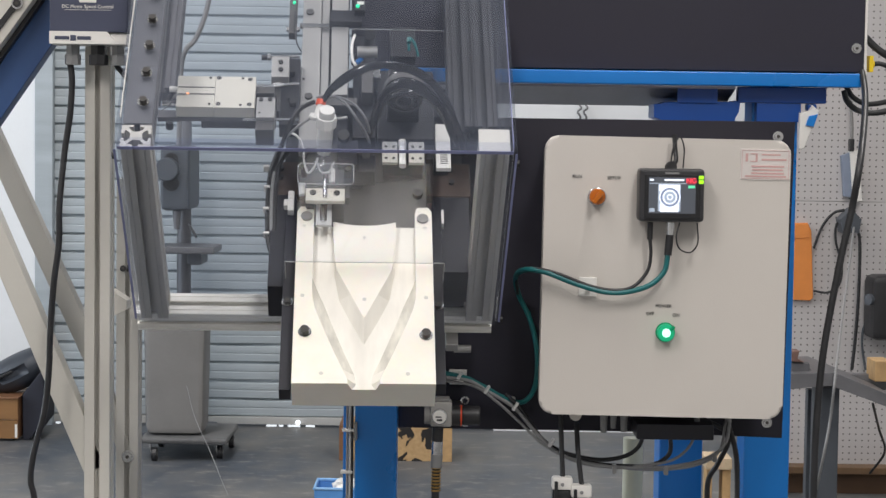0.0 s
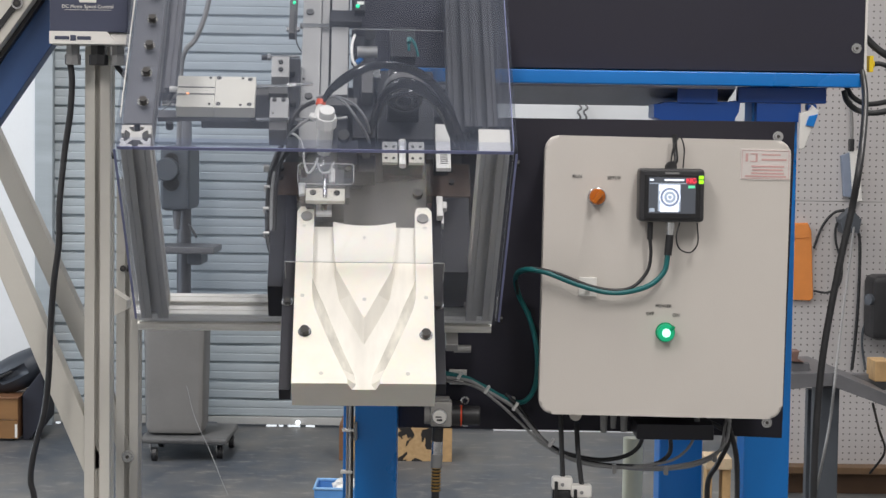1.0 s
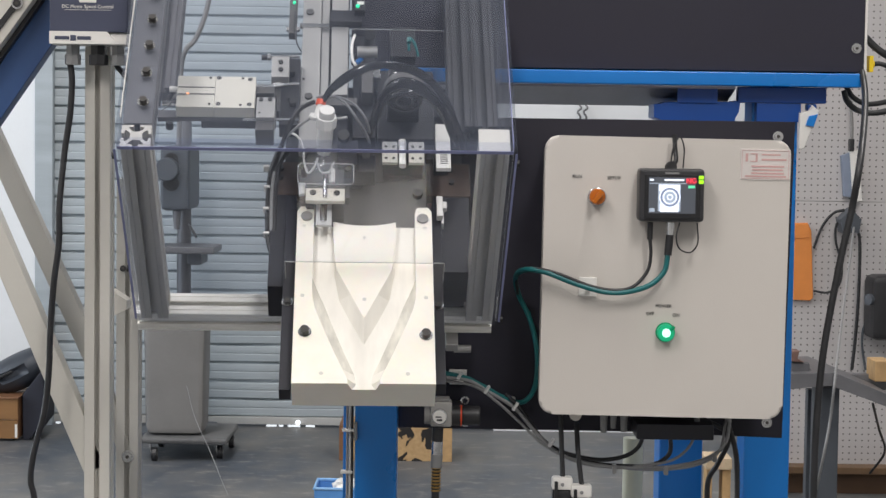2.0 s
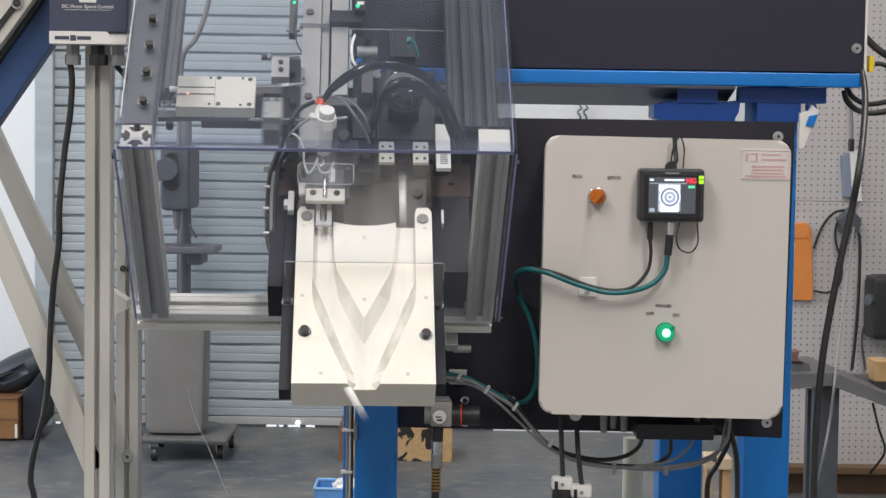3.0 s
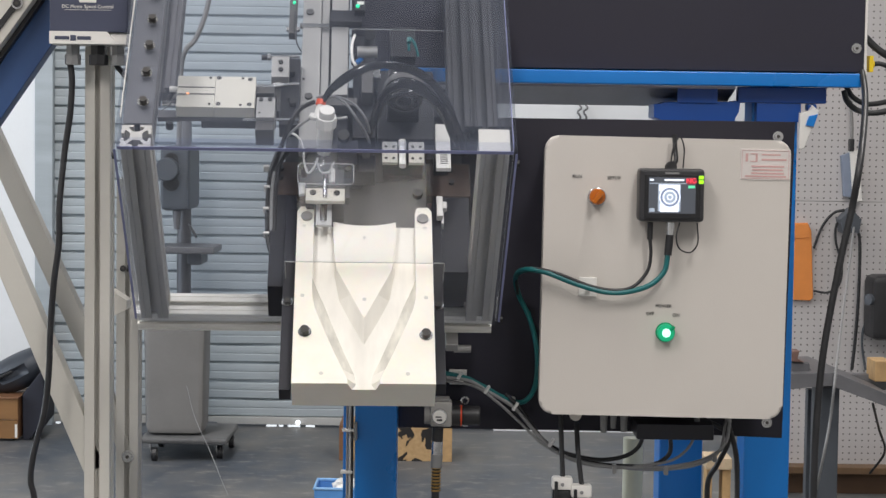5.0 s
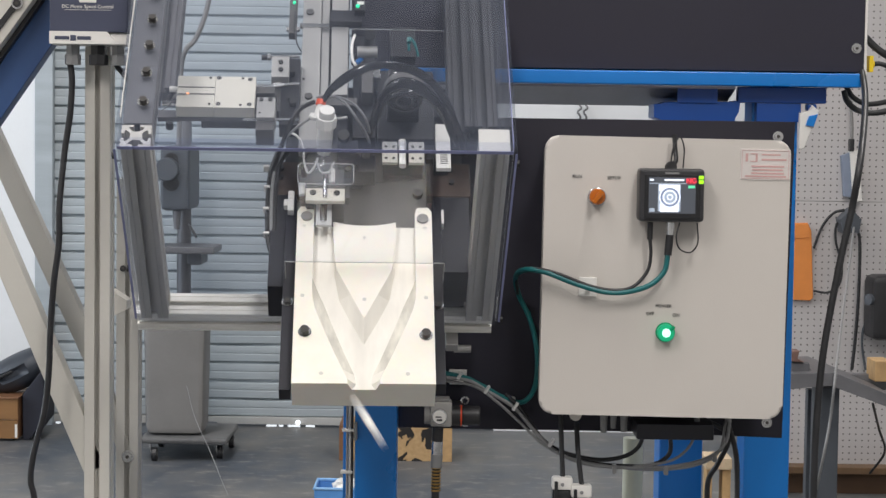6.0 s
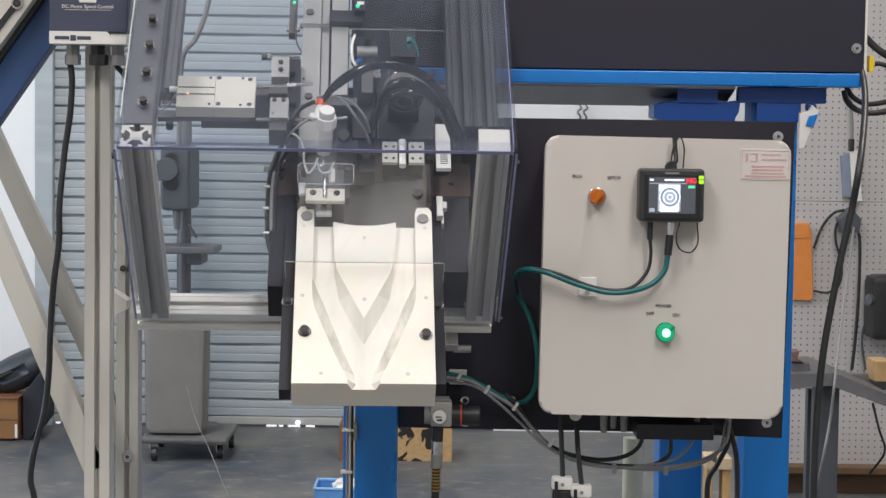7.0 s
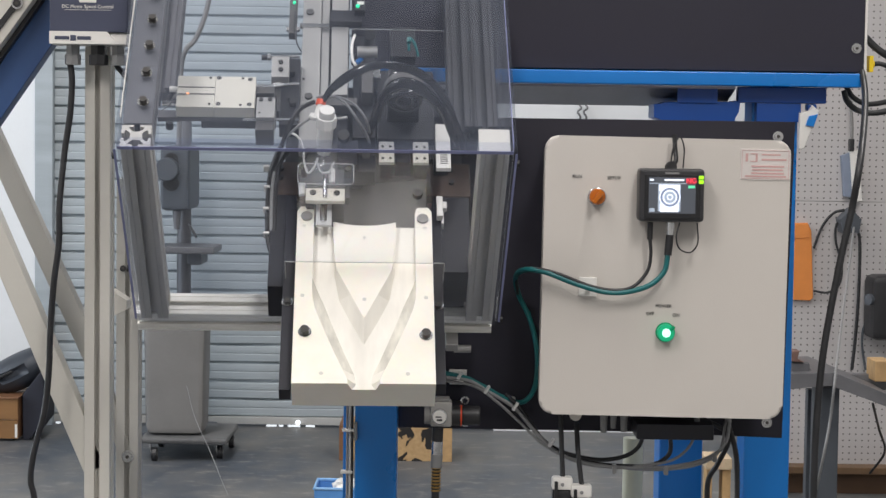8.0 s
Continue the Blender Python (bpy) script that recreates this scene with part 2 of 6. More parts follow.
def smooth_path(points, steps=10):
    pts = [Vector(p) for p in points]
    ext = [2 * pts[0] - pts[1], *pts, 2 * pts[-1] - pts[-2]]
    out = []
    for i in range(1, len(ext) - 2):
        a, b, c, d = ext[i - 1:i + 3]
        for k in range(steps):
            t = k / steps
            out.append(0.5 * (2 * b + (c - a) * t + (2 * a - 5 * b + 4 * c - d) * t * t + (3 * b - a - 3 * c + d) * t ** 3))
    return out + [pts[-1]]


def tube(points, r, seg=10, steps=10, bm=None, straight=False):
    bm = bm or bmesh.new()
    path = [Vector(p) for p in points] if straight else smooth_path(points, steps)
    rings, side = [], None
    for i, p in enumerate(path):
        t = (path[min(i + 1, len(path) - 1)] - path[max(i - 1, 0)]).normalized()
        if side is None:
            side = t.orthogonal().normalized()
        side = (side - t * side.dot(t)).normalized()
        up = t.cross(side)
        rings.append([bm.verts.new(p + r * (math.cos(k * math.tau / seg) * side + math.sin(k * math.tau / seg) * up)) for k in range(seg)])
    for a, b in zip(rings, rings[1:]):
        for k in range(seg):
            bm.faces.new((a[k], a[(k + 1) % seg], b[(k + 1) % seg], b[k]))
    bm.faces.new(rings[0])
    bm.faces.new(rings[-1])
    return bm


def slot_section(s, grooves=True):
    k = s / 0.02
    one = [(s, -s + 0.001), (s, -0.0137 * k), (s - 0.0012, -0.0132 * k), (s - 0.0012, -0.0120 * k), (s, -0.0115 * k), (s, -0.0042 * k), (s - 0.004 * k, -0.0042 * k), (s - 0.004 * k, -0.0098 * k), (s - 0.007 * k, -0.0098 * k), (s - 0.012 * k, -0.0048 * k),
           (s - 0.012 * k, 0.0048 * k), (s - 0.007 * k, 0.0098 * k), (s - 0.004 * k, 0.0098 * k), (s - 0.004 * k, 0.0042 * k), (s, 0.0042 * k),
           (s, 0.0115 * k), (s - 0.0012, 0.0120 * k), (s - 0.0012, 0.0132 * k), (s, 0.0137 * k), (s, s - 0.001)]
    if not grooves:
        one = [p for p in one if not 0.011 * k < abs(p[1]) < 0.0138 * k]
    out = []
    for q in range(4):
        c, d = round(math.cos(q * math.pi / 2)), round(math.sin(q * math.pi / 2))
        out += [(c * x - d * y, d * x + c * y) for x, y in one]
    return out


def extrusion(p, q, size=0.04, turn=0.0, bm=None, grooves=True):
    """A T-slotted bar from p to q."""
    bm = bm or bmesh.new()
    m, h = frame_along(p, q)
    before = set(bm.verts)
    prism(slot_section(size / 2, grooves), 0, h, 2, 0, bm)
    bmesh.ops.transform(bm, matrix=m @ pose(0, 0, 0, 0, 0, turn), verts=[v for v in bm.verts if v not in before])
    return bm


def bar(p, q, size):
    """A plain square bar with eased edges."""
    m, h = frame_along(p, q)
    return box((-size / 2, -size / 2, 0), (size / 2, size / 2, h), 0.002, m=m)


def socket_bolt(p, axis, r=0.006, h=0.006, parent=None, washer=True, material=None, name="bolt"):
    """A socket-head screw with its washer, standing on p."""
    p, axis = Vector(p), Vector(axis).normalized()
    bm = bmesh.new()
    cyl(p + axis * 0.0012, p + axis * h, r, 20, bm=bm)
    m, _ = frame_along(p + axis * (h - 0.0004), p + axis * h * 2)
    ob = part(name, bm, material or STEEL, parent)
    if washer:
        part("washer", cyl(p, p + axis * 0.0015, r * 1.5, 20), STEEL, ob)
    hb = bmesh.new()
    bmesh.ops.create_cone(hb, cap_ends=True, segments=6, radius1=r * 0.5, radius2=r * 0.5, depth=0.001, matrix=m)
    part("socket", hb, HOLE, ob)
    return ob


def words(text, m, size, material, parent, name="lettering"):
    cu = bpy.data.curves.new(name, "FONT")
    cu.body, cu.size, cu.align_x, cu.align_y, cu.extrude = text, size, "CENTER", "CENTER", 0.0003
    cu.materials.append(material)
    ob = new(name, cu)
    ob.parent = parent
    ob.matrix_local = m
    return ob


FACE = pose(0, 0, 0, 90, 0, 0)  # lettering that faces the camera's side

# ---- room ----
WALL_Y = 9.42


def wall(name, lo, hi, material):
    return tagged(part(name, box(lo, hi), material), name.replace("_", " ") + " of the workshop", "wall", kind="structure")


tagged(part("floor", box((-6, -4, -0.2), (6, 10.2, 0)), CONCRETE), "grey-blue sealed concrete workshop floor with pale worn patches", "floor", kind="structure")
wall("wall_south", (-5.2, -4.2, 0), (5.2, -4, 5), WALL_GREY)
ww = wall("wall_west", (-5.2, -4, 0), (-5, 5.1, 5), WALL_WHITE)
part("pier", box((-5.2, 8.1, 0), (-5, WALL_Y + 0.2, 5)), WALL_WHITE, ww)
part("lintel", box((-5.2, 5.1, 3.5), (-5, 8.1, 5)), WALL_WHITE, ww)
part("breast", box((-5.2, 5.1, 0), (-5, 8.1, 0.5)), WALL_WHITE, ww)
wall("wall_east", (5, -4, 0), (5.2, WALL_Y + 0.2, 5), WALL_GREY)
tagged(part("ceiling", box((-5.2, -4.2, 5), (5.2, WALL_Y + 0.4, 5.2)), WALL_GREY), "plain workshop ceiling", "ceiling", kind="structure")
DOOR_L, DOOR_R = -2.0420, 0.27
wn = tagged(part("wall_north", box((-5, WALL_Y, 0), (DOOR_L, WALL_Y + 0.2, 5)), WALL_WHITE), "white painted wall beside the roll-up door", "wall", kind="structure")
part("upper_wall", box((DOOR_L, WALL_Y, 3.4), (5, WALL_Y + 0.2, 5)), WALL_WHITE, wn)
part("right_wall", box((DOOR_R, WALL_Y, 0), (5, WALL_Y + 0.2, 3.4)), WALL_WHITE, wn)


def roller_shutter():
    d = thing("roll_up_door", "closed galvanised roll-up door with corrugated grey slats", "door", kind="structure")
    pitch, y = 0.0925, WALL_Y + 0.05
    # one slat: a rounded rib above a recessed hinge line
    sec = [(0.010, 0.0), (-0.008, 0.004), (-0.012, 0.008), (-0.0125, 0.024), (-0.012, 0.040), (-0.0100, 0.043), (-0.0100, 0.047), (-0.012, 0.050), (-0.0125, 0.064), (-0.0115, 0.080), (-0.008, 0.084), (0.010, 0.086), (0.010, pitch), (0.016, pitch), (0.016, 0.0)]
    rng = random.Random(5)
    kinds = []
    for _ in range(6):  # each pressed sheet is a little dented along its length
        bm, rings, cuts = bmesh.new(), [], 40
        bow = [rng.uniform(-1, 1) for _ in range(6)]
        for i in range(cuts + 1):
            x = DOOR_L + (DOOR_R - DOOR_L) * i / cuts
            dz = 0.0030 * sum(bow[j] * math.sin((1.7 + 1.9 * j) * x + 4 * bow[j]) for j in range(3)) * 0.6
            dy = 0.0035 * sum(bow[j] * math.sin((2.3 + 2.7 * j) * x + 5 * bow[j]) for j in range(3, 6)) * 0.6
            rings.append([bm.verts.new((x, a + dy, b + dz)) for a, b in sec])
        for a, b in zip(rings, rings[1:]):
            for j in range(len(sec)):
                bm.faces.new((a[j], a[(j + 1) % len(sec)], b[(j + 1) % len(sec)], b[j]))
        bm.faces.new(rings[0])
        bm.faces.new(rings[-1])
        kinds.append(mesh_ob("slat", bm, SHUTTER, False))
    for k in range(37):
        ob = kinds[k] if k < 6 else new("slat", kinds[(k * 5 + k // 6) % 6].data)
        ob.parent = d
        ob.location = (0, y, 0.05 + k * pitch)
    part("bottom_rail", box((DOOR_L, y - 0.03, 0.012), (DOOR_R, y + 0.01, 0.05), 0.004), mat("pale_rail_paint", (0.46, 0.46, 0.45), 0.5, 0, 0.15, 5), d, "pale bottom rail of the door")
    part("guide", box((DOOR_L - 0.02, y - 0.075, 0), (DOOR_L + 0.07, y - 0.02, 3.4), 0.004), SHUTTER, d)


roller_shutter()

# pegboard on a partition, with punched holes
PEG_Y = 7.9
def pegboard():
    w = thing("pegboard_wall", "off-white pegboard panels with rows of punched holes", "pegboard", kind="structure")
    x0, x1 = 1.46, 2.6
    for z0, z1 in ((0.0991, 1.2416 - 0.0008), (1.2416 + 0.0008, 2.35)):
        part("panel", box((x0, PEG_Y, z0), (x1, PEG_Y + 0.02, z1), 0.002), PEG, w)
    bm = bmesh.new()
    z0, z1 = 0.0991, 2.3
    step = 0.0272
    for i in range(26):
        for j in range(int((z1 - z0) / step)):
            m = Matrix.Translation((x0 + 0.015 + i * step, PEG_Y - 0.0006, z0 + 0.014 + j * step)) @ pose(0, 0, 0, 90)
            bmesh.ops.create_circle(bm, cap_ends=True, segments=7, radius=0.0040, matrix=m)
    tagged(part("peg_hole", bm, PEG_HOLE, w), kind="stuff")
    part("end_stud", box((x0, PEG_Y + 0.02, 0), (x0 + 0.09, PEG_Y + 0.11, 2.6)), WALL_GREY, w)
    part("backing", box((x0, PEG_Y + 0.03, 0), (3.2, PEG_Y + 0.06, 2.6)), WALL_GREY, w)


pegboard()

# ---- blue stand ----
def blue_stand():
    s = thing("machine_stand", "bright blue painted steel stand of square tube", "stand")
    def post(x, y, top, w=0.077):
        part("post", box((x - w / 2, y, 0), (x + w / 2, y + w, top), 0.004), BLUE, s)
    post(0.5475, 3.10, 1.5888)
    post(0.4426, 3.4, 1.5953, 0.080)
    post(-0.0975, 2.80, 1.16, 0.064)
    part("flange", box((-0.1487, 2.83, 0), (-0.1410, 2.90, 1.16), 0.001), BLUE, s)
    # top beam and its shelf
    zt, zb = 1.6090, 1.5862
    part("beam", box((-0.1360, 3.04, zb), (0.6771, 3.07, zt), 0.003), BLUE, s)
    part("shelf", box((-0.1360, 3.07, zt - 0.006), (0.6771, 3.60, zt - 0.002)), BLUE, s)
    part("tray", prism([(3.072, zb), (3.072, zb - 0.004), (3.20, 1.5546), (3.20, 1.5585)], -0.1360, 0.4770, 0), mat("polished_sheet_metal", (0.40, 0.41, 0.44), 0.32, 0.15, 0.3, 9, 0.002, 60, (1, 0.2, 0.2)), s, "polished grey metal tray under the beam")
    # same blue paint as the beam, with its shade put into the colour
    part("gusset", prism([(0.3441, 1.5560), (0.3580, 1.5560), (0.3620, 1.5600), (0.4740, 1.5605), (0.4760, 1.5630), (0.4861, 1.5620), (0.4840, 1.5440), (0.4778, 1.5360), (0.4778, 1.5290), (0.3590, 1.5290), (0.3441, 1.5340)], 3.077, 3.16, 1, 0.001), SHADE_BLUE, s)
    # thin blue patch modelled for the gusset's reflection in the tray
    part("gusset_reflection", box((0.382, 3.074, 1.5585), (0.448, 3.0765, zb), 0.0008), SHADE_BLUE, s)
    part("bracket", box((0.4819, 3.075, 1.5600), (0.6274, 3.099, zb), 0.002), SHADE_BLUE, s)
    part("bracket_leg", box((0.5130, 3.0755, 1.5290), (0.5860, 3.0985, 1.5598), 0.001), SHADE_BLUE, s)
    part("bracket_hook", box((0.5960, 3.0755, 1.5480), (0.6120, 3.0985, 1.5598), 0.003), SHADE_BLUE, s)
    part("cross_rail", box((0.0926, 3.40, 0.25), (0.4399, 3.44, 0.31), 0.003), BLUE, s)


blue_stand()


def backplate():
    b = thing("black_backplate", "large matt black mounting panel behind the control box", "panel")
    y = 2.90
    part("panel", prism([(-0.0765, 1.5280), (0.5442, 1.5279), (0.5356, 1.0328), (0.2927, 1.0401), (-0.0705, 1.0412)], y, y + 0.012, 1, 0.001), NAVY_PANEL, b)
    for at_bolt in ((0.5176, 2.9000, 1.5047), (0.5110, 2.9000, 1.0574)):
        socket_bolt((at_bolt[0], y, at_bolt[2]), (0, -1, 0), 0.0055, 0.005, b)


backplate()


def upper_cabinet():
    c = thing("black_cabinet", "black sheet-metal cabinet standing on the blue beam", "cabinet")
    z0 = 1.6116
    part("front_panel", box((-0.1543, 3.060, z0), (0.6840, 3.072, 1.95), 0.001), CABINET, c)
    part("body", box((-0.1543, 3.072, z0), (0.6840 - 0.002, 3.55, 1.95)), CABINET, c)
    part("edge_strip", box((0.6840, 3.061, z0 - 0.005), (0.6886, 3.10, 1.95), 0.001), WHITE_PLASTIC, c, "white plastic edge strip")
    p = (0.6708, 3.0600, 1.6505)
    socket_bolt((p[0], 3.060, p[2]), (0, -1, 0), 0.0055, 0.005, c)


upper_cabinet()


def control_box():
    c = thing("control_box", "light grey wall-mounted electrical control box with rounded corners", "control box")
    y = 2.74
    x0, x1, z0, z1 = 0.1471, 0.5075, 1.0881, 1.5005
    def rounded(x0, x1, z0, z1, r):
        out = []
        for cx, cz, a0 in ((x1 - r, z1 - r, 0), (x0 + r, z1 - r, 90), (x0 + r, z0 + r, 180), (x1 - r, z0 + r, 270)):
            out += [(cx + r * math.cos(radians(a0 + k * 15)), cz + r * math.sin(radians(a0 + k * 15))) for k in range(7)]
        return out
    lean = Matrix.Translation(((x0 + x1) / 2, 0, (z0 + z1) / 2)) @ pose(0, 0, 0, 0, 0.55, 0) @ Matrix.Translation((-(x0 + x1) / 2, 0, -(z0 + z1) / 2))
    c.matrix_world = lean
    part("door", prism(rounded(x0, x1, z0, z1, 0.020), y, y + 0.03, 1, 0.006), BOX_GREY, c)
    part("body", prism(rounded(x0 + 0.006, x1 - 0.006, z0 + 0.006, z1 - 0.006, 0.018), y + 0.031, 2.897, 1), BOX_GREY, c)
    for lugs in ((0.2033, 2.7500, 1.0848),):
        lug = cyl((lugs[0], y + 0.02, lugs[2]), (lugs[0], y + 0.026, lugs[2]), 0.009, 20)
        part("latch_lug", lug, BOX_GREY, c)
    # selector switch
    p = Vector((0.2239, 2.7400, 1.4121))
    sw = part("selector_switch", cyl((p.x, y - 0.004, p.z), (p.x, y, p.z), 0.0135, 28, bevel=0.001), STEEL, c, "orange two-position selector switch")
    part("knob", cyl((p.x, y - 0.016, p.z), (p.x, y - 0.004, p.z), 0.0115, 24, 0.0125, bevel=0.0015), ORANGE, sw)
    part("lever", box((-0.004, -0.026, -0.011), (0.004, -0.014, 0.011), 0.0015, m=Matrix.Translation((p.x, y, p.z)) @ pose(0, 0, 0, 0, 35, 0)), ORANGE, sw)
    # power lamp
    p = Vector((0.3303, 2.7400, 1.2142))
    lamp = part("power_lamp", cyl((p.x, y - 0.005, p.z), (p.x, y, p.z), 0.0145, 30, bevel=0.001), GREEN_RING, c, "lit green power switch")
    part("ring", cyl((p.x, y - 0.016, p.z), (p.x, y - 0.005, p.z), 0.0122, 28, 0.013), GREEN_GLOW, lamp)
    part("lens", cyl((p.x, y - 0.0185, p.z), (p.x, y - 0.0162, p.z), 0.0058, 24, 0.0064), GREEN_CORE, lamp)
    part("pointer", box((-0.002, -0.020, 0.008), (0.002, -0.006, 0.0155), 0.0008, m=Matrix.Translation((p.x, y, p.z)) @ pose(0, 0, 0, 0, 50, 0)), GREEN_RING, lamp)
    ink = RUBBER
    for text, q in (("RUN", (0.1944, 2.7400, 1.4407)), ("SETUP", (0.2483, 2.7400, 1.4398)), ("POWER", (0.3270, 2.7400, 1.2527)), ("OFF", (0.3072, 2.7400, 1.2407)), ("ON", (0.3456, 2.7400, 1.2395))):
        words(text, Matrix.Translation((q[0], y - 0.0009, q[2])) @ FACE, 0.0070, ink, c)
    # maker's plate with unreadable rows
    q0, q1 = (0.4331, 2.7400, 1.4872), (0.5064, 2.7400, 1.4418)
    plate = part("maker_label", box((q0[0], y - 0.0012, q1[2]), (q1[0], y, q0[2]), 0.0003), mat("label_paper", (0.70, 0.65, 0.62), 0.5), c, "pale sticker with a red border and small red print")
    red = mat("pale_red_ink", (0.62, 0.38, 0.36), 0.6)
    w, h = q1[0] - q0[0], q0[2] - q1[2]
    for fx0, fx1, fz, t in ((0.03, 0.97, 0.95, 0.012), (0.03, 0.97, 0.05, 0.012), (0.22, 0.88, 0.44, 0.055), (0.24, 0.86, 0.33, 0.055), (0.22, 0.88, 0.22, 0.055), (0.10, 0.92, 0.12, 0.05), (0.42, 0.80, 0.82, 0.045), (0.42, 0.92, 0.66, 0.06), (0.10, 0.15, 0.72, 0.26), (0.20, 0.34, 0.84, 0.03), (0.30, 0.34, 0.72, 0.2), (0.20, 0.34, 0.60, 0.03)):
        part("print_bar", box((q0[0] + fx0 * w, y - 0.0018, q1[2] + (fz - t / 2) * h), (q0[0] + fx1 * w, y - 0.0011, q1[2] + (fz + t / 2) * h)), red, plate)
    for fx in (0.03, 0.965):
        part("print_bar", box((q0[0] + fx * w, y - 0.0018, q1[2] + 0.05 * h), (q0[0] + (fx + 0.006) * w, y - 0.0011, q1[2] + 0.95 * h)), red, plate)
    # adhesive cable tie mount
    p = (0.2140, 2.7400, 1.2787)
    tie = part("cable_tie_mount", box((p[0] - 0.0135, y - 0.004, p[2] - 0.014), (p[0] + 0.0135, y, p[2] + 0.014), 0.001), WHITE_PLASTIC, c)
    part("tie", cyl((p[0] + 0.001, y - 0.018, p[2] - 0.001), (p[0] + 0.001, y - 0.004, p[2] - 0.001), 0.0035, 12), WHITE_PLASTIC, tie)
    return c


control_box()


def vision_monitor():
    y = 2.700
    mo = thing("vision_monitor", "small black touch monitor showing a camera picture", "monitor")
    x0, x1, z0, z1 = 0.2828, 0.3777, 1.3789, 1.4558
    part("housing", box((x0, y, z0), (x1, y + 0.036, z1), 0.005), mat("monitor_black", (0.028, 0.028, 0.031), 0.45, 0, 0.1, 30), mo)
    sx0, sx1, sz0, sz1 = 0.2967, 0.3646, 1.3912, 1.4435
    part("bezel", box((x0 + 0.008, y - 0.0012, sz0 - 0.008), (x1 - 0.006, y + 0.001, sz1 + 0.003), 0.0005), mat("bezel_black", (0.016, 0.016, 0.018), 0.25), mo)
    scr = part("screen", box((sx0, y - 0.0018, sz0), (sx1, y - 0.001, sz1)), glow("screen_dark", (0.045, 0.05, 0.06), 1.0), mo, "lit screen with a round part in view")
    w, h = sx1 - sx0, sz1 - sz0
    def bar(a, b, c, d, material, layer=1, name="screen_tile"):
        part(name, box((sx0 + a * w, y - 0.0018 - 0.0003 * layer, sz0 + b * h), (sx0 + c * w, y - 0.0018, sz0 + d * h)), material, scr)
    pale, mid, dark = glow("screen_pale", (0.75, 0.80, 0.92), 0.9), glow("screen_mid", (0.26, 0.30, 0.36), 1.0), glow("screen_ink", (0.16, 0.19, 0.26), 1.0)
    bar(0.02, 0.90, 0.10, 0.95, pale)
    bar(0.33, 0.90, 0.75, 0.95, pale)
    bar(0.02, 0.82, 0.80, 0.84, mid)
    bar(0.20, 0.06, 0.68, 0.80, mid, 1)
    bar(0.22, 0.62, 0.66, 0.80, pale, 2)
    bar(0.24, 0.04, 0.64, 0.26, pale, 2)
    bar(0.02, 0.04, 0.13, 0.14, mid)
    bar(0.84, 0.70, 0.98, 0.78, glow("screen_green", (0.10, 0.55, 0.30), 1.0))
    bar(0.82, 0.82, 0.985, 0.985, glow("screen_red_dark", (0.22, 0.02, 0.03), 1.0))
    cx, cz = sx0 + 0.45 * w, sz0 + 0.45 * h
    for k, (r, mt) in enumerate(((0.0155, pale), (0.0138, dark), (0.0105, pale), (0.0085, mid), (0.0045, pale), (0.0028, mid))):
        part("ring_image", cyl((cx, y - 0.0026 - 0.0003 * k, cz), (cx, y - 0.0018, cz), r, 28), mt, scr)
    words("NG", Matrix.Translation((sx0 + 0.905 * w, y - 0.0026, sz0 + 0.905 * h)) @ FACE, 0.0105, glow("screen_red", (0.9, 0.05, 0.08), 1.0), scr)
    for k in range(2):
        p = (0.3730, 2.7000, 1.4441)
        part("status_led", box((p[0] - 0.004, y - 0.0018, p[2] - 0.003 - k * 0.0065), (p[0] + 0.003, y, p[2] + 0.002 - k * 0.0065), 0.0005), LED_YELLOW, mo)
    p = (0.3304, 2.7000, 1.4493)
    part("logo_bar", box((p[0] - 0.010, y - 0.0016, p[2] - 0.0014), (p[0] + 0.010, y, p[2] + 0.0014)), GREY_TUBE, mo)
    # mount, hanging strap and connectors
    p = (0.3305, 2.7100, 1.4622)
    part("hook", cyl((p[0], y + 0.01, p[2] - 0.004), (p[0], y + 0.025, p[2] - 0.004), 0.008, 16), RUBBER, mo)
    part("hanger", tube([(0.3295, 2.7150, 1.4613), (0.3368, 2.7150, 1.4671), (0.3361, 2.7200, 1.4859), (0.3349, 2.7200, 1.5056)], 0.0036, 8), RUBBER, mo)
    part("strap", tube([(0.3302, 2.7150, 1.4662), (0.3331, 2.7150, 1.4859), (0.3424, 2.7200, 1.5016), (0.3493, 2.7200, 1.4861), (0.3483, 2.7200, 1.4565)], 0.0011, 6), RUBBER, mo)
    part("strap", tube([(0.3445, 2.7150, 1.3775), (0.3396, 2.7120, 1.3562), (0.3449, 2.7120, 1.3390), (0.3607, 2.7120, 1.3342), (0.3711, 2.7120, 1.3484), (0.3700, 2.7150, 1.3771)], 0.0011, 6), RUBBER, mo)
    part("connector", cyl((0.3020, 2.7180, 1.3776), (0.3017, 2.7180, 1.3520), 0.0042, 14), RUBBER, mo)
    part("connector", cyl((0.3316, 2.7180, 1.3772), (0.3312, 2.7180, 1.3591), 0.0068, 16), STEEL, mo)
    part("connector", cyl((0.3312, 2.7180, 1.3607), (0.3285, 2.7180, 1.3293), 0.0058, 14), RUBBER, mo)


vision_monitor()


def cable(name, points, r, material, label, category="cable", seg=10):
    return tagged(part(name, tube(points, r, seg), material), label, category)


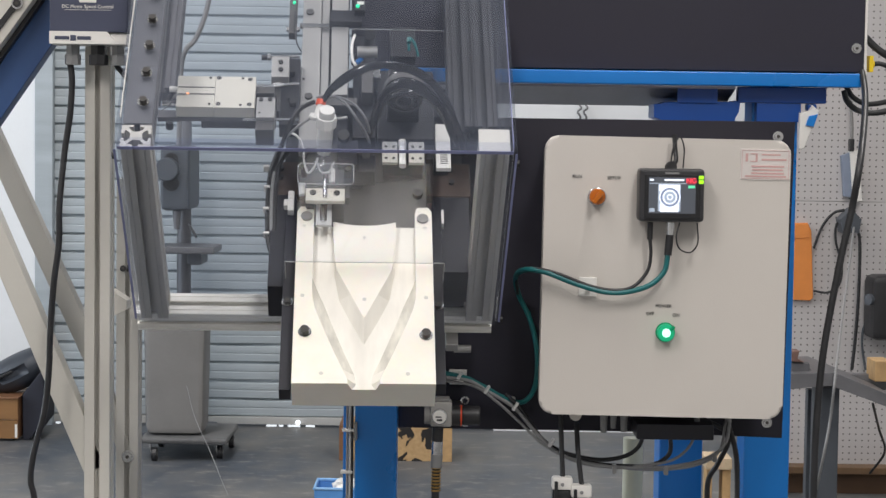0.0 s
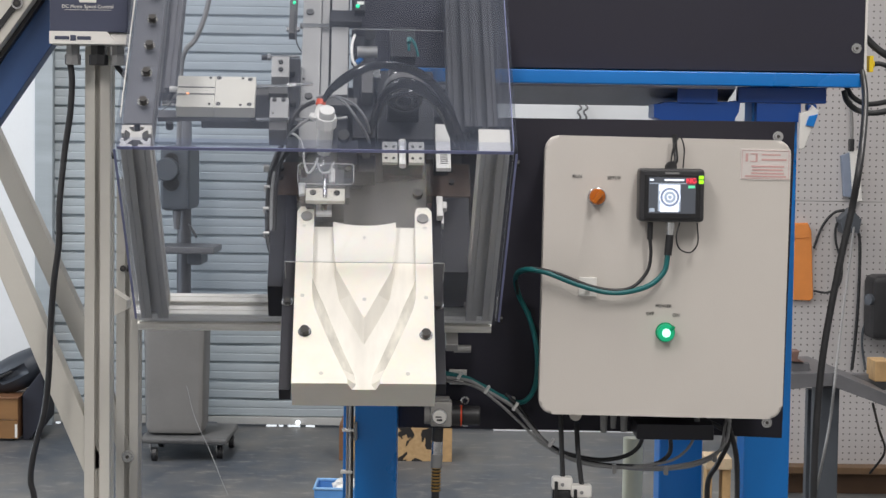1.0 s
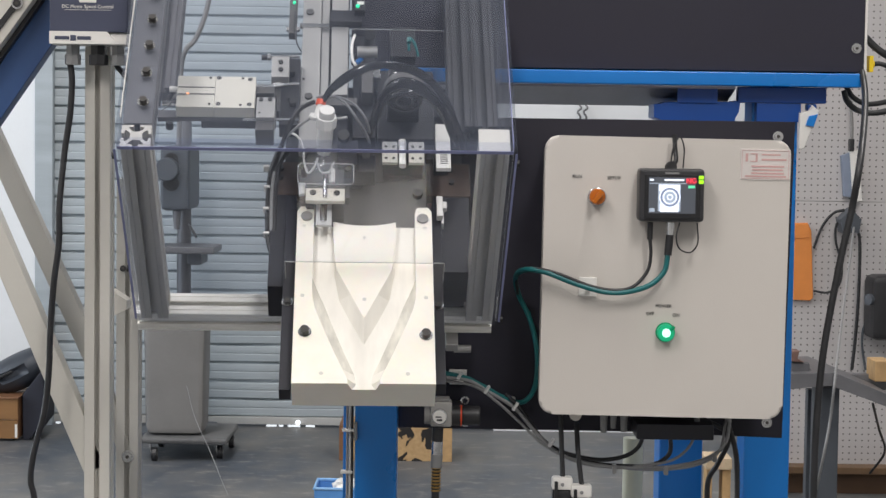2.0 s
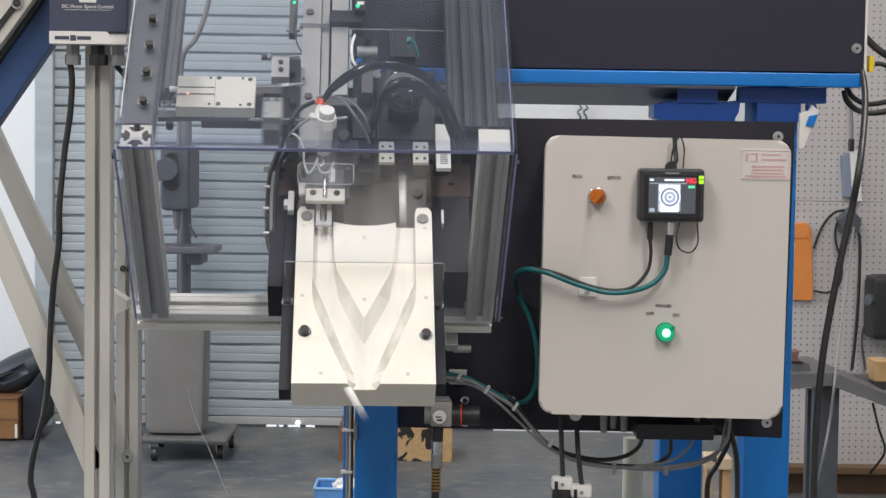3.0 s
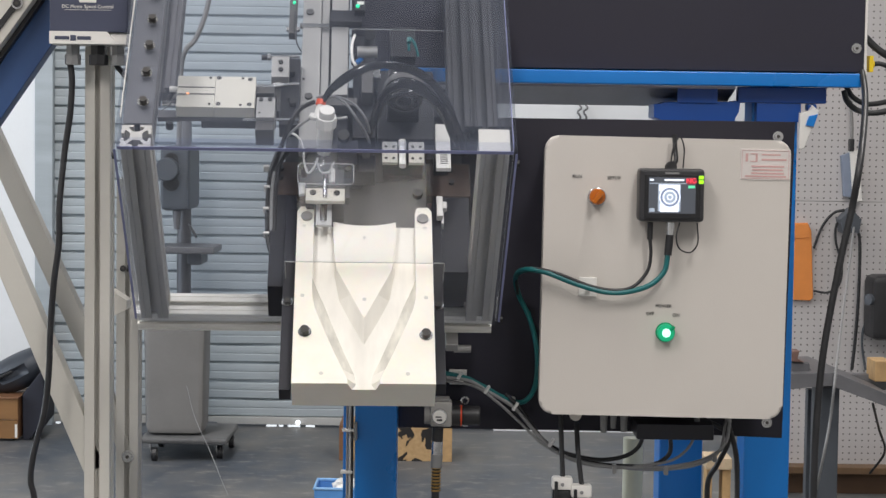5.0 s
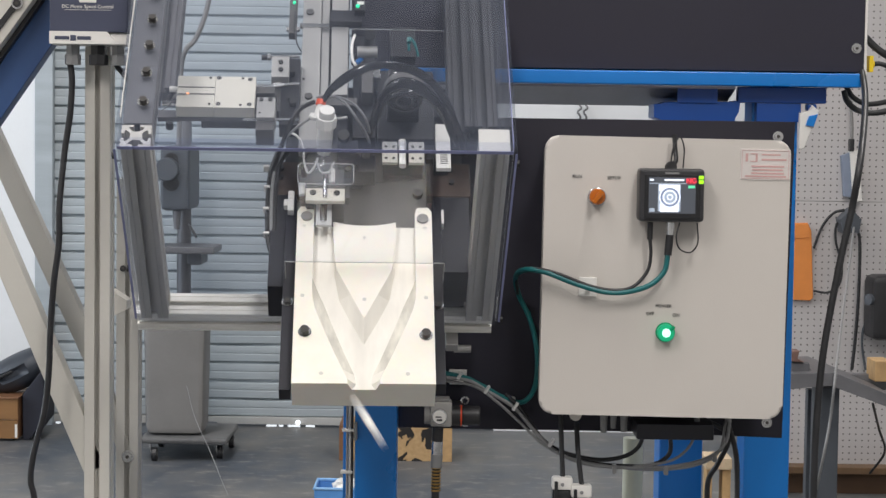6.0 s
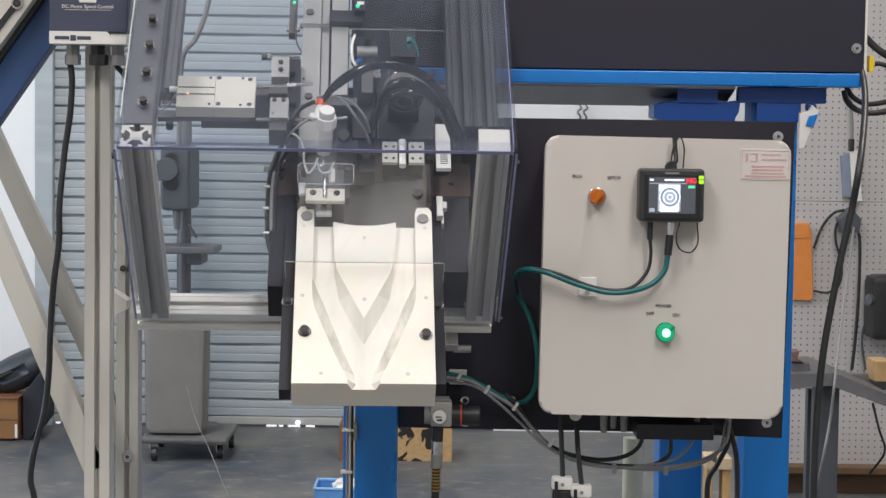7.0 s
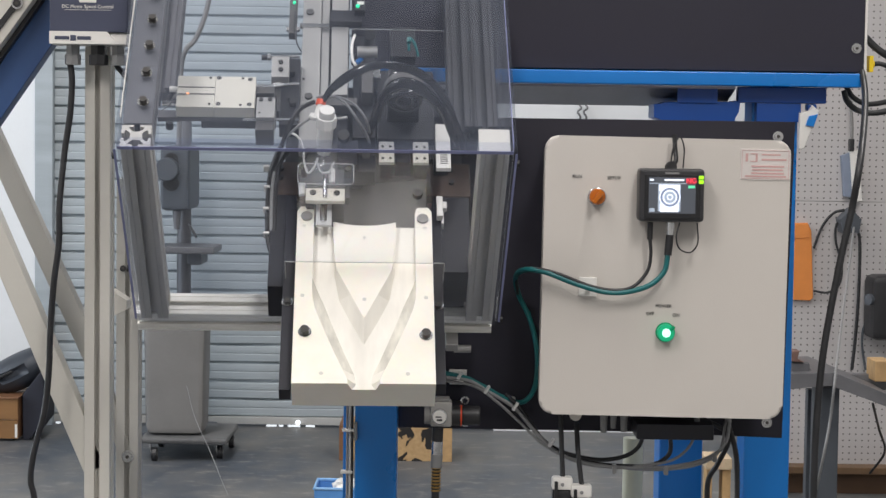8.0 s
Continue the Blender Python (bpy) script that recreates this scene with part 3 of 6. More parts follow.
cable("monitor_cable", [(0.3016, 2.7180, 1.3553), (0.3037, 2.7180, 1.3322), (0.2993, 2.7180, 1.3057), (0.2782, 2.7170, 1.2823), (0.2493, 2.7160, 1.2770), (0.2120, 2.7160, 1.2839), (0.1663, 2.7160, 1.3007), (0.1298, 2.7300, 1.3066), (0.1119, 2.8000, 1.2954), (0.1161, 2.8700, 1.2570)], 0.0026, RUBBER, "thin black monitor cable looping across the control box")
cable("network_cable", [(0.3285, 2.7180, 1.3326), (0.3241, 2.7180, 1.3060), (0.3029, 2.7170, 1.2851), (0.2700, 2.7160, 1.2748), (0.2370, 2.7160, 1.2743), (0.1955, 2.7160, 1.2853), (0.1499, 2.7180, 1.3019), (0.1219, 2.7400, 1.3033), (0.1111, 2.8200, 1.2870), (0.1183, 2.8800, 1.2544), (0.1351, 2.8900, 1.2203), (0.1463, 2.8900, 1.1807), (0.1496, 2.8900, 1.1409), (0.1450, 2.8900, 1.1054), (0.1272, 2.8800, 1.0870), (0.1004, 2.8700, 1.0934), (0.0605, 2.8600, 1.1153), (0.0340, 2.8500, 1.1285), (-0.0008, 2.8400, 1.1363)], 0.0040, TEAL, "teal network cable clipped across the control box")

# ---- left frame ----
def a_frame():
    a = thing("support_frame", "cream T-slotted aluminium support frame with diagonal braces", "frame")
    y = 2.92
    part("post", extrusion((-0.5389, y, 0), (-0.5389, y, 1.75), 0.040, grooves=False), CREAM, a)
    part("post", extrusion((-0.5308, 3.15, 0), (-0.5308, 3.15, 1.42), 0.038, grooves=False), SHADED_CREAM, a)
    part("brace", bar((-0.7329, 2.9300, 1.4049), (-0.5435, 2.9300, 0.9639), 0.036), CREAM, a)
    part("brace", bar((-0.7783, 3.1500, 1.5216), (-0.5867, 3.1500, 1.1077), 0.032), SHADED_CREAM, a)
    part("brace", bar((-0.5886, 3.1500, 1.1077), (-0.5265, 3.1500, 0.9293), 0.024), SHADED_CREAM, a)
    part("wedge", prism([(-0.5406, 1.2399), (-0.5146, 1.2235), (-0.5145, 1.2086), (-0.5404, 1.1952)], 3.03, 3.07, 1, 0.001), CREAM, a)
    q = (-0.5290, 3.1300, 0.9493)
    socket_bolt((q[0], 3.131, q[2]), (0, -1, 0), 0.007, 0.007, a)
    q = (-0.5378, 3.1300, 1.2686)
    socket_bolt((q[0], 3.131, q[2]), (0, -1, 0), 0.005, 0.006, a, False, RUBBER)


a_frame()


def blue_arm():
    a = thing("steel_channel", "slanting navy blue painted steel channel", "beam")
    part("web", prism([(-0.7363, 1.4755), (-0.7362, 1.5717), (-0.6015, 1.7612), (-0.5656, 1.7242)], 2.98, 3.02, 1, 0.002), DEEP_BLUE, a)
    part("edge", prism([(-0.7325, 1.5695), (-0.7325, 1.5909), (-0.6074, 1.7633), (-0.5985, 1.7598)], 2.965, 3.03, 1, 0.002), RUBBER, a, "dark rubber edge strip")
    b = thing("slotted_bar", "cream slanting aluminium bar with a dark slot", "beam")
    part("bar", prism([(-0.7263, 1.5937), (-0.7262, 1.7189), (-0.6465, 1.7552), (-0.6129, 1.7512)], 2.94, 2.97, 1, 0.002), CREAM, b)
    part("slot", prism([(-0.7164, 1.6325), (-0.7164, 1.6466), (-0.6545, 1.7301), (-0.6492, 1.7214)], 2.936, 2.945, 1), RUBBER, b)
    q = (-0.6721, 2.9360, 1.6965)
    socket_bolt((q[0], 2.936, q[2]), (0, -1, 0), 0.006, 0.006, b, True, RUBBER)


blue_arm()


def motor_drive():
    d = thing("motor_drive", "slate-blue motor speed controller on the cream post", "motor drive")
    y = 2.84
    x0, x1, z0, zs = -0.6013, -0.4823, 1.6294, 1.6482
    part("cover", box((x0, y, zs), (x1, y + 0.055, zs + 0.16), 0.003), DRIVE_NAVY, d)
    part("base", box((x0, y + 0.006, z0), (x1, y + 0.06, zs - 0.0005), 0.003), WHITE_PLASTIC, d, "white lower rim")
    part("badge", prism([(x0, z0 + 0.001), (x1, z0 + 0.001), (x1, z0 + 0.0065), (x0 + 0.098, z0 + 0.0065), (x0 + 0.088, zs + 0.001), (x0, zs + 0.001)], y - 0.001, y + 0.008, 1), WHITE_PLASTIC, d)
    words("DC Motor Speed Control", Matrix.Translation((-0.5432, y - 0.0012, 1.6865)) @ FACE, 0.0074, WHITE_PLASTIC, d)
    q = (-0.5432, 2.8400, 1.6822)
    part("underline", box((q[0] - 0.035, y - 0.0006, q[2] - 0.0008), (q[0] + 0.035, y + 0.001, q[2] - 0.0002)), WHITE_PLASTIC, d)
    q = (-0.5432, 2.8400, 1.6958)
    part("model_bar", box((q[0] - 0.013, y - 0.0006, q[2] - 0.003), (q[0] + 0.013, y + 0.001, q[2] + 0.004)), WHITE_PLASTIC, d)
    q = (-0.5650, 2.8380, 1.6392)
    for a, b in ((-0.028, -0.006), (0.006, 0.027)):
        part("logo_bar", box((q[0] + a, y - 0.0016, q[2] - 0.0026), (q[0] + b, y, q[2] + 0.0026)), DRIVE_NAVY, d)
    part("logo_mark", box((q[0] - 0.0045, y - 0.0016, q[2] - 0.0045), (q[0] + 0.0045, y, q[2] + 0.0045), 0.001), DRIVE_NAVY, d)
    mid = -0.5422
    for off, r, mt in ((-0.0292, 0.0105, GREY_TUBE), (0.0103, 0.0125, RUBBER), (0.0404, 0.0105, GREY_TUBE)):
        x = mid + off
        g = part("cable_gland", cyl((x, y + 0.03, z0 - 0.016), (x, y + 0.03, z0), r, 6), mt, d)
        part("gland_nut", cyl((x, y + 0.03, z0 - 0.030), (x, y + 0.03, z0 - 0.014), r * 1.18, 8, bevel=0.001), mt, g)
    part("shroud", cyl((mid + 0.0103, y + 0.03, z0 - 0.029), (mid + 0.0103, y + 0.03, z0 - 0.014), 0.0135, 20), RUBBER, d)


motor_drive()
cable("power_cable", [(-0.5774, 2.8700, 1.6123), (-0.5730, 2.8700, 1.5778), (-0.5755, 2.8700, 1.5259), (-0.5841, 2.8700, 1.4651), (-0.5897, 2.8600, 1.3872), (-0.5905, 2.8600, 1.3264), (-0.5982, 2.8600, 1.2653), (-0.6034, 2.8600, 1.1954), (-0.6059, 2.8600, 1.1253), (-0.6128, 2.8600, 1.0637), (-0.6285, 2.8600, 1.0018), (-0.6338, 2.8600, 0.9576), (-0.6267, 2.8600, 0.9135), (-0.6196, 2.8600, 0.7359)], 0.0049, RUBBER, "black power cable hanging from the motor drive", seg=12)
cable("drive_cable", [(-0.5072, 2.8700, 1.6176), (-0.5063, 2.8800, 1.6007), (-0.5011, 2.9000, 1.5902), (-0.5016, 2.9500, 1.5812)], 0.0045, RUBBER, "short black cable at the motor drive")

# ---- tilted feeder machine: local x across, y up the slope, z out of the slope ----
MT = Matrix.Translation((-0.170, 2.48, 1.479)) @ pose(0, 0, 0, 46, 0, 2.8)
NC = -0.237          # top of the chute
CU = 0.0665          # its middle line


def enclosure():
    e = thing("machine_enclosure", "clear acrylic machine hood on a T-slotted aluminium frame", "enclosure", MT)
    L, R = -0.240, 0.238
    part("corner_post", extrusion((L, 0.021, -0.367), (L, 0.021, -0.001), 0.040), ALU, e)
    part("corner_post", extrusion((R, 0.021, -0.367), (R, 0.021, -0.001), 0.040), ALU, e)
    part("post_cap", box((R - 0.021, 0.001, -0.0009), (R + 0.021, 0.041, 0.0), 0.0004), CREAM, e, "pale cap on the post")
    part("side_rail", extrusion((L, 0.042, -0.021), (L, 0.52, -0.021), 0.040), SHADED_ALU, e)
    part("rail_plate", box((L - 0.016, 0.043, -0.0009), (L + 0.019, 0.50, 0.0002), 0.0003), SHADED_ALU, e)
    part("inner_rail", extrusion((-0.2419, 0.3135, -0.22), (-0.2419, 0.75, -0.22), 0.040), SHADED_ALU, e)
    # right-hand rails: deeper shade, again put into the colour
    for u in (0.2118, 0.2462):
        part("inner_rail", extrusion((u, 0.2413, -0.22), (u, 0.75, -0.22), 0.040), SHADED_RAIL, e, "aluminium rail coloured dark for the shade inside the hood")
    part("front_rail", extrusion((L - 0.0285, 0.030, -0.3875), (R + 0.0205, 0.030, -0.3875), 0.040), LIT_ALU, e, "T-slotted rail under the posts, coloured bright for its strong reflection")
    t = 0.006
    # sheets
    def sheet(name, bm):
        ob = part(name, bm, CLEAR, e)
        ob.visible_shadow = False
        return ob
    sheet("top_sheet", box((-0.2625, -t, 0.0012), (0.2625, 0.50, 0.0012 + t)))
    n = -0.3665
    front = sheet("front_sheet", prism([(-0.2625, 0.0), (0.2625, 0.0), (0.2625, n), (0.180, n), (0.180, -0.2255), (-0.046, -0.2255), (-0.046, n), (-0.2625, n)], -t, -0.001, 1))
    front.visible_shadow = True
    sheet("side_sheet", box((-0.2685, 0.0, n), (-0.2627, 0.50, 0.0)))
    sheet("side_sheet", box((0.2627, 0.0, n), (0.2685, 0.50, 0.0)))
    # polished edges of the sheets
    part("sheet_edge", box((-0.2625, -t - 0.0006, 0.0014), (0.2625, -t - 0.0001, 0.0010 + t)), CLEAR_EDGE, e, "violet-blue polished acrylic edge")
    part("sheet_edge", box((-0.2690, -0.0008, n), (-0.2658, -0.0002, -0.005)), CLEAR_EDGE, e)
    part("sheet_edge", box((0.2658, -0.0008, n), (0.2690, -0.0002, -0.005)), CLEAR_EDGE, e)
    part("sheet_edge", box((-0.046, -t - 0.0006, -0.2262), (0.180, -t, -0.2250)), FROST, e)
    part("sheet_edge", box((-0.0466, -t - 0.0006, -0.300), (-0.0456, -t, -0.2262)), FROST, e)
    part("sheet_edge", box((0.1796, -t - 0.0006, -0.280), (0.1806, -t, -0.2262)), FROST, e)
    part("sheet_edge", box((-0.2632, 0.05, 0.0010), (-0.2624, 0.50, 0.0078)), WHITE_PLASTIC, e)
    part("sheet_edge", box((0.2624, 0.0, 0.0010), (0.2632, 0.50, 0.0078)), CLEAR_EDGE, e)
    sheet("joint_strip", box((-0.2625, -t, 0.0076), (0.2625, 0.009, 0.0082))).data.materials[0] = HAZY
    part("knuckle", box((0.1907, -0.012, -0.425), (0.2092, 0.02, -0.4085), 0.002), ALU_PLATE, e)
    part("knuckle", cyl((0.2039, -0.004, -0.428), (0.2292, -0.004, -0.428), 0.006, 16), ALU_PLATE, e)
    for y in (0.075, 0.131, 0.184, 0.237, 0.29):
        socket_bolt((L + 0.006, y, 0.0075), (0, 0, 1), 0.0052, 0.008, e, True, DARK_STEEL)
    for q in ((-0.2704, 0.0200, -0.0385), (-0.2785, 0.0200, -0.2755), (0.2639, 0.0200, -0.0448), (0.2520, 0.0200, -0.3857)):
        sgn = -1 if q[0] < 0 else 1
        socket_bolt((sgn * 0.269, 0.02, q[2]), (sgn, 0, 0), 0.005, 0.006, e, False, RUBBER)


enclosure()


BIN_PALE = mat("grey_nylon_plug", (0.62, 0.60, 0.55), 0.5, 0.0, 0.05, 30, 0.0)


def chute():
    c = thing("parts_chute", "white acetal chute block with a Y-shaped parts channel", "chute", MT)
    deep, thick = 0.014, 0.0515
    lo, a0 = NC - deep, -0.211
    hw = 0.098
    bm = box((CU - hw, a0, NC - thick), (CU + hw, 0.082, lo))
    # side cheeks: straight outside, a curved and sloping channel wall inside
    wall_line = [(0.0735, 0.100), (0.0735, -0.025), (0.0735, -0.045), (0.0725, -0.062), (0.069, -0.080), (0.063, -0.098), (0.055, -0.120), (0.040, -0.160), (0.0290, -0.187), (0.0225, -0.203), (0.0222, a0)]
    slope = [0.0, 0.003, 0.010, 0.016, 0.0185, 0.0185, 0.018, 0.0175, 0.017, 0.0125, 0.006]
    for s in (-1, 1):
        outer = [(CU + s * hw, a0), (CU + s * hw, 0.100), (CU + s * (hw - 0.005), 0.109), (CU + s * 0.077, 0.109)]
        frustum(outer + [(CU + s * u, a) for u, a in wall_line], outer + [(CU + s * (u - d), a) for (u, a), d in zip(wall_line, slope)], lo - 0.0005, NC, bm)
    # island between the two tracks, hollowed for the dial, its flanks falling away to the tracks
    half = [(0.0455, 0.060, 0.0), (0.0415, 0.005, 0.0), (0.0385, -0.012, 0.004), (0.0190, -0.056, 0.017), (0.003, -0.092, 0.018)]
    arc = [(0.0455 - 0.091 * k / 12, 0.080 - 0.007 * (1 - ((k - 6) / 6) ** 2)) for k in range(13)]
    top = [(CU + u, a) for u, a in arc] + [(CU - u, a) for u, a, d in half] + [(CU, -0.097)] + [(CU + u, a) for u, a, d in reversed(half)]
    low = [(CU + u, a) for u, a in arc] + [(CU - u - d, a) for u, a, d in half] + [(CU, -0.136)] + [(CU + u + d, a) for u, a, d in reversed(half)]
    frustum(top, low, lo - 0.0005, NC, bm)
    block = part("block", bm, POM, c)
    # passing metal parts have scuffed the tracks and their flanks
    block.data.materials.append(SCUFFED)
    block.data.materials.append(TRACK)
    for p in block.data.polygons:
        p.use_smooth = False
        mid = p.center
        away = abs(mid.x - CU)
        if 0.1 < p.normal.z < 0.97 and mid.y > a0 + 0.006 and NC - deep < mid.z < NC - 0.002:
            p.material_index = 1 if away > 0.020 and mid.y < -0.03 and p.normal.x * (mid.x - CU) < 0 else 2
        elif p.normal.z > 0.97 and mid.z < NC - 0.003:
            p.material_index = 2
    for q in ((-0.0155, -0.1235, -0.2370), (0.1523, -0.1276, -0.2370)):
        socket_bolt((q[0], q[1], NC), (0, 0, 1), 0.0062, 0.0085, c, True, DARK_STEEL)
    for q in ((-0.0175, 0.0889, -0.2370), (0.1511, 0.0861, -0.2370)):
        part("grey_bolt", cyl((q[0], q[1], NC), (q[0], q[1], NC + 0.004), 0.0085, 24, bevel=0.001), BIN_GREY, c)
    for q in ((0.0084, -0.1941, -0.2370), (0.1266, -0.1940, -0.2370), (-0.0203, -0.0582, -0.2370), (0.1535, -0.0602, -0.2370), (0.0664, 0.0500, -0.2370), (0.0669, -0.0643, -0.2370), (-0.0212, 0.0714, -0.2370), (0.1541, 0.0697, -0.2370)):
        part("plug", cyl((q[0], q[1], NC - 0.001), (q[0], q[1], NC + 0.0004), 0.0029, 14), BIN_PALE, c)
    b = thing("chute_plate", "black anodised base plate under the chute", "plate", MT)
    part("plate", box((-0.050, -0.120, NC - 0.0605), (0.180, 0.30, NC - 0.0525), 0.001), BLACK_PLATE, b)
    part("cheek_plate", box((-0.0495, -0.2029, NC - 0.050), (-0.0330, 0.13, NC - 0.026), 0.001), BLACK_PLATE, b)
    part("cheek_plate", box((0.1660, -0.1923, NC - 0.050), (0.1800, 0.13, NC - 0.026), 0.001), BLACK_PLATE, b)
    for q in ((-0.0423, -0.0495, -0.2570), (0.1720, -0.0541, -0.2570)):
        socket_bolt((q[0], q[1], NC - 0.026), (0, 0, 1), 0.0055, 0.006, b, True, RUBBER)


chute()


def feeder_body():
    h = thing("feeder_body", "dark anodised feeder body with a grey dial plate", "machine body", MT)
    part("dial_plate", box((-0.0297, 0.040, NC - 0.050), (0.1594, 0.2601, NC - 0.028), 0.002), mat("mid_grey_anodised_plate", (0.125, 0.118, 0.112), 0.6, 0.2, 0.15, 12, 0.0, 60), h, "grey anodised plate")
    part("cross_bar", box((-0.0757, 0.1668, NC - 0.055), (0.2263, 0.2340, NC - 0.038), 0.002), BROWN_PLATE, h, "brown-black anodised bar")
    part("side_block", box((-0.0726, -0.010, NC - 0.11), (-0.0343, 0.1713, NC - 0.040), 0.002), BLACK_PLATE, h)
    part("side_block", box((0.1690, 0.020, NC - 0.11), (0.2237, 0.1713, NC - 0.040), 0.002), BLACK_PLATE, h)
    part("bed", box((-0.0557, 0.02, -0.36), (0.2160, 0.42, -0.298), 0.002), BLACK_PLATE, h)
    part("rear_block", box((0.0613, 0.235, -0.297), (0.1802, 0.40, NC - 0.03), 0.003), BLACK_PLATE, h)
    for q in ((0.1457, 0.1579, -0.2650),):
        part("bolt", cyl((q[0], q[1], NC - 0.028), (q[0], q[1], NC - 0.020), 0.0075, 20, bevel=0.001), RUBBER, h)
    for q in ((-0.0595, 0.2177, -0.2750), (-0.0597, 0.2003, -0.2750), (0.1968, 0.2199, -0.2750), (0.1978, 0.1931, -0.2750)):
        part("cap_screw", cyl((q[0], q[1], NC - 0.038), (q[0], q[1], NC - 0.033), 0.004, 14), RUBBER, h)
    q = (0.1751, 0.2002, -0.2000)
    t = part("terminal", box((0.1709, 0.1523, -0.205), (0.1927, 0.2424, -0.197), 0.001), WHITE_PLASTIC, h, "pale valve terminal with black print")
    for k in range(5):
        zz = 0.004 + 0.0042 * k
        part("print_bar", box((0.1770, 0.1568 + zz, -0.1972), (0.1878, 0.1568 + zz + 0.0016, -0.1966)), RUBBER, t)
    part("standoff", box((0.1709, 0.2096, -0.29), (0.1927, 0.2424, -0.2055)), BLACK_PLATE, h)
    # key beside the chute mouth
    part("white_key", box((0.1804, 0.1011, -0.275), (0.1838, 0.1279, -0.262)), WHITE_PLASTIC, h)


feeder_body()


def inspection_camera():
    m = thing("inspection_camera", "black inspection camera with a round glossy lens", "camera", MT)
    q = Vector((0.1234, 0.2337, -0.1400))
    def disc(name, a, b, r, material, r2=None, parent=None, **kw):
        return part(name, cyl((q.x, q.y + a, q.z), (q.x, q.y + b, q.z), r, 36, r2, **kw), material, parent or m)
    disc("barrel", 0.006, 0.036, 0.0285, GLOSS_TUBE, bevel=0.002)
    disc("grip_ring", 0.018, 0.030, 0.0300, DARK_GREY, bevel=0.001)
    part("camera_body", box((q.x - 0.024, q.y + 0.036, q.z - 0.09), (q.x + 0.024, q.y + 0.060, q.z + 0.010), 0.003), BLACK_PLATE, m)
    hood = disc("lens_hood", 0.0, 0.006, 0.0265, GLOSS_TUBE, 0.0285, bevel=0.001)
    disc("rim", -0.0008, 0.0003, 0.0250, DARK_GREY, parent=hood)
    disc("glass", -0.0016, -0.0007, 0.0215, GLOSS_TUBE, parent=hood)
    disc("inner_ring", -0.0021, -0.0015, 0.0130, DARK_GREY, parent=hood)
    disc("iris", -0.0026, -0.0020, 0.0105, GLOSS_TUBE, parent=hood)
    b = thing("camera_bracket", "black bracket plate below the inspection camera", "bracket", MT)
    part("plate", box((0.0847, 0.2340, -0.236), (0.1715, 0.3775, -0.222), 0.002), BLACK_PLATE, b)
    part("riser", box((0.0734, 0.3587, -0.30), (0.1718, 0.3964, -0.2365), 0.002), BLACK_PLATE, b)


inspection_camera()


def column():
    c = thing("slide_column", "twin aluminium column plates carrying the slides", "column", MT)
    n = -0.20
    part("plate", box((-0.0321, 0.1921, n - 0.020), (-0.0034, 0.62, n), 0.001), ALU_PLATE, c)
    part("strip", box((-0.0025, 0.2292, n - 0.022), (0.0097, 0.62, n - 0.006), 0.001), ALU_PLATE, c)
    part("gap_strip", box((0.0097, 0.2176, n - 0.030), (0.0123, 0.62, n - 0.015), 0.0005), RUBBER, c)
    part("plate", box((0.0132, 0.3062, n - 0.020), (0.0393, 0.62, n - 0.002), 0.001), ALU_PLATE, c)
    part("joint_block", box((-0.0364, 0.4519, n - 0.003), (0.0104, 0.4596, n + 0.002), 0.0005), STEEL, c)
    part("clamp", box((0.0093, 0.4565, -0.205), (0.0598, 0.4826, -0.19), 0.001), BLACK_PLATE, c)
    part("clamp", box((0.0051, 0.2869, -0.225), (0.0538, 0.3038, -0.205), 0.001), DARK_GREY, c)
    part("foot", box((-0.0289, 0.1921, -0.299), (0.0405, 0.62, n - 0.031), 0.001), BLACK_PLATE, c)
    for q in ((-0.0213, 0.4856, -0.2000), (-0.0196, 0.2980, -0.2000)):
        part("screw", cyl((q[0], q[1], n), (q[0], q[1], n + 0.004), 0.0062, 18, bevel=0.0008), DARK_GREY, c)
    q = (-0.0282, 0.3368, -0.2000)
    part("dowel", cyl((q[0], q[1], n), (q[0], q[1], n + 0.0008), 0.002, 10), RUBBER, c)
    # proximity switches with green lamps
    sw = part("sensor", box((-0.0534, 0.4287, -0.205), (-0.0410, 0.5175, -0.19), 0.001), DARK_GREY, c)
    q = (-0.0463, 0.4965, -0.1890)
    part("sensor_lamp", cyl((q[0], q[1], -0.19), (q[0], q[1], -0.187), 0.0024, 14), LED_GREEN, sw)
    part("sensor_nut", cyl((-0.0572, 0.4416, -0.1950), (-0.0361, 0.4421, -0.1950), 0.0045, 6), STEEL, sw)
    sw = part("sensor", box((0.0489, 0.4695, -0.19), (0.0649, 0.5143, -0.178), 0.001), BLACK_PLATE, c)
    q = (0.0534, 0.4777, -0.1780)
    part("sensor_lamp", cyl((q[0], q[1], -0.178), (q[0], q[1], -0.175), 0.0029, 14), LED_GREEN, sw)
    part("sensor_label", box((q[0] - 0.001, q[1] + 0.005, -0.178), (q[0] + 0.010, q[1] + 0.012, -0.1775)), WHITE_PLASTIC, sw)
    part("sensor_cable", tube([(-0.0448, 0.4747, -0.1870), (-0.0435, 0.4294, -0.1870), (-0.0394, 0.4034, -0.1900), (-0.0323, 0.3944, -0.1980)], 0.0012, 6), RUBBER, sw)
    part("guard_edge", tube([(0.0390, 0.3966, -0.1500), (0.1842, 0.3951, -0.1500)], 0.0009, 6), STEEL, c, "thin bright guard edge")


column()


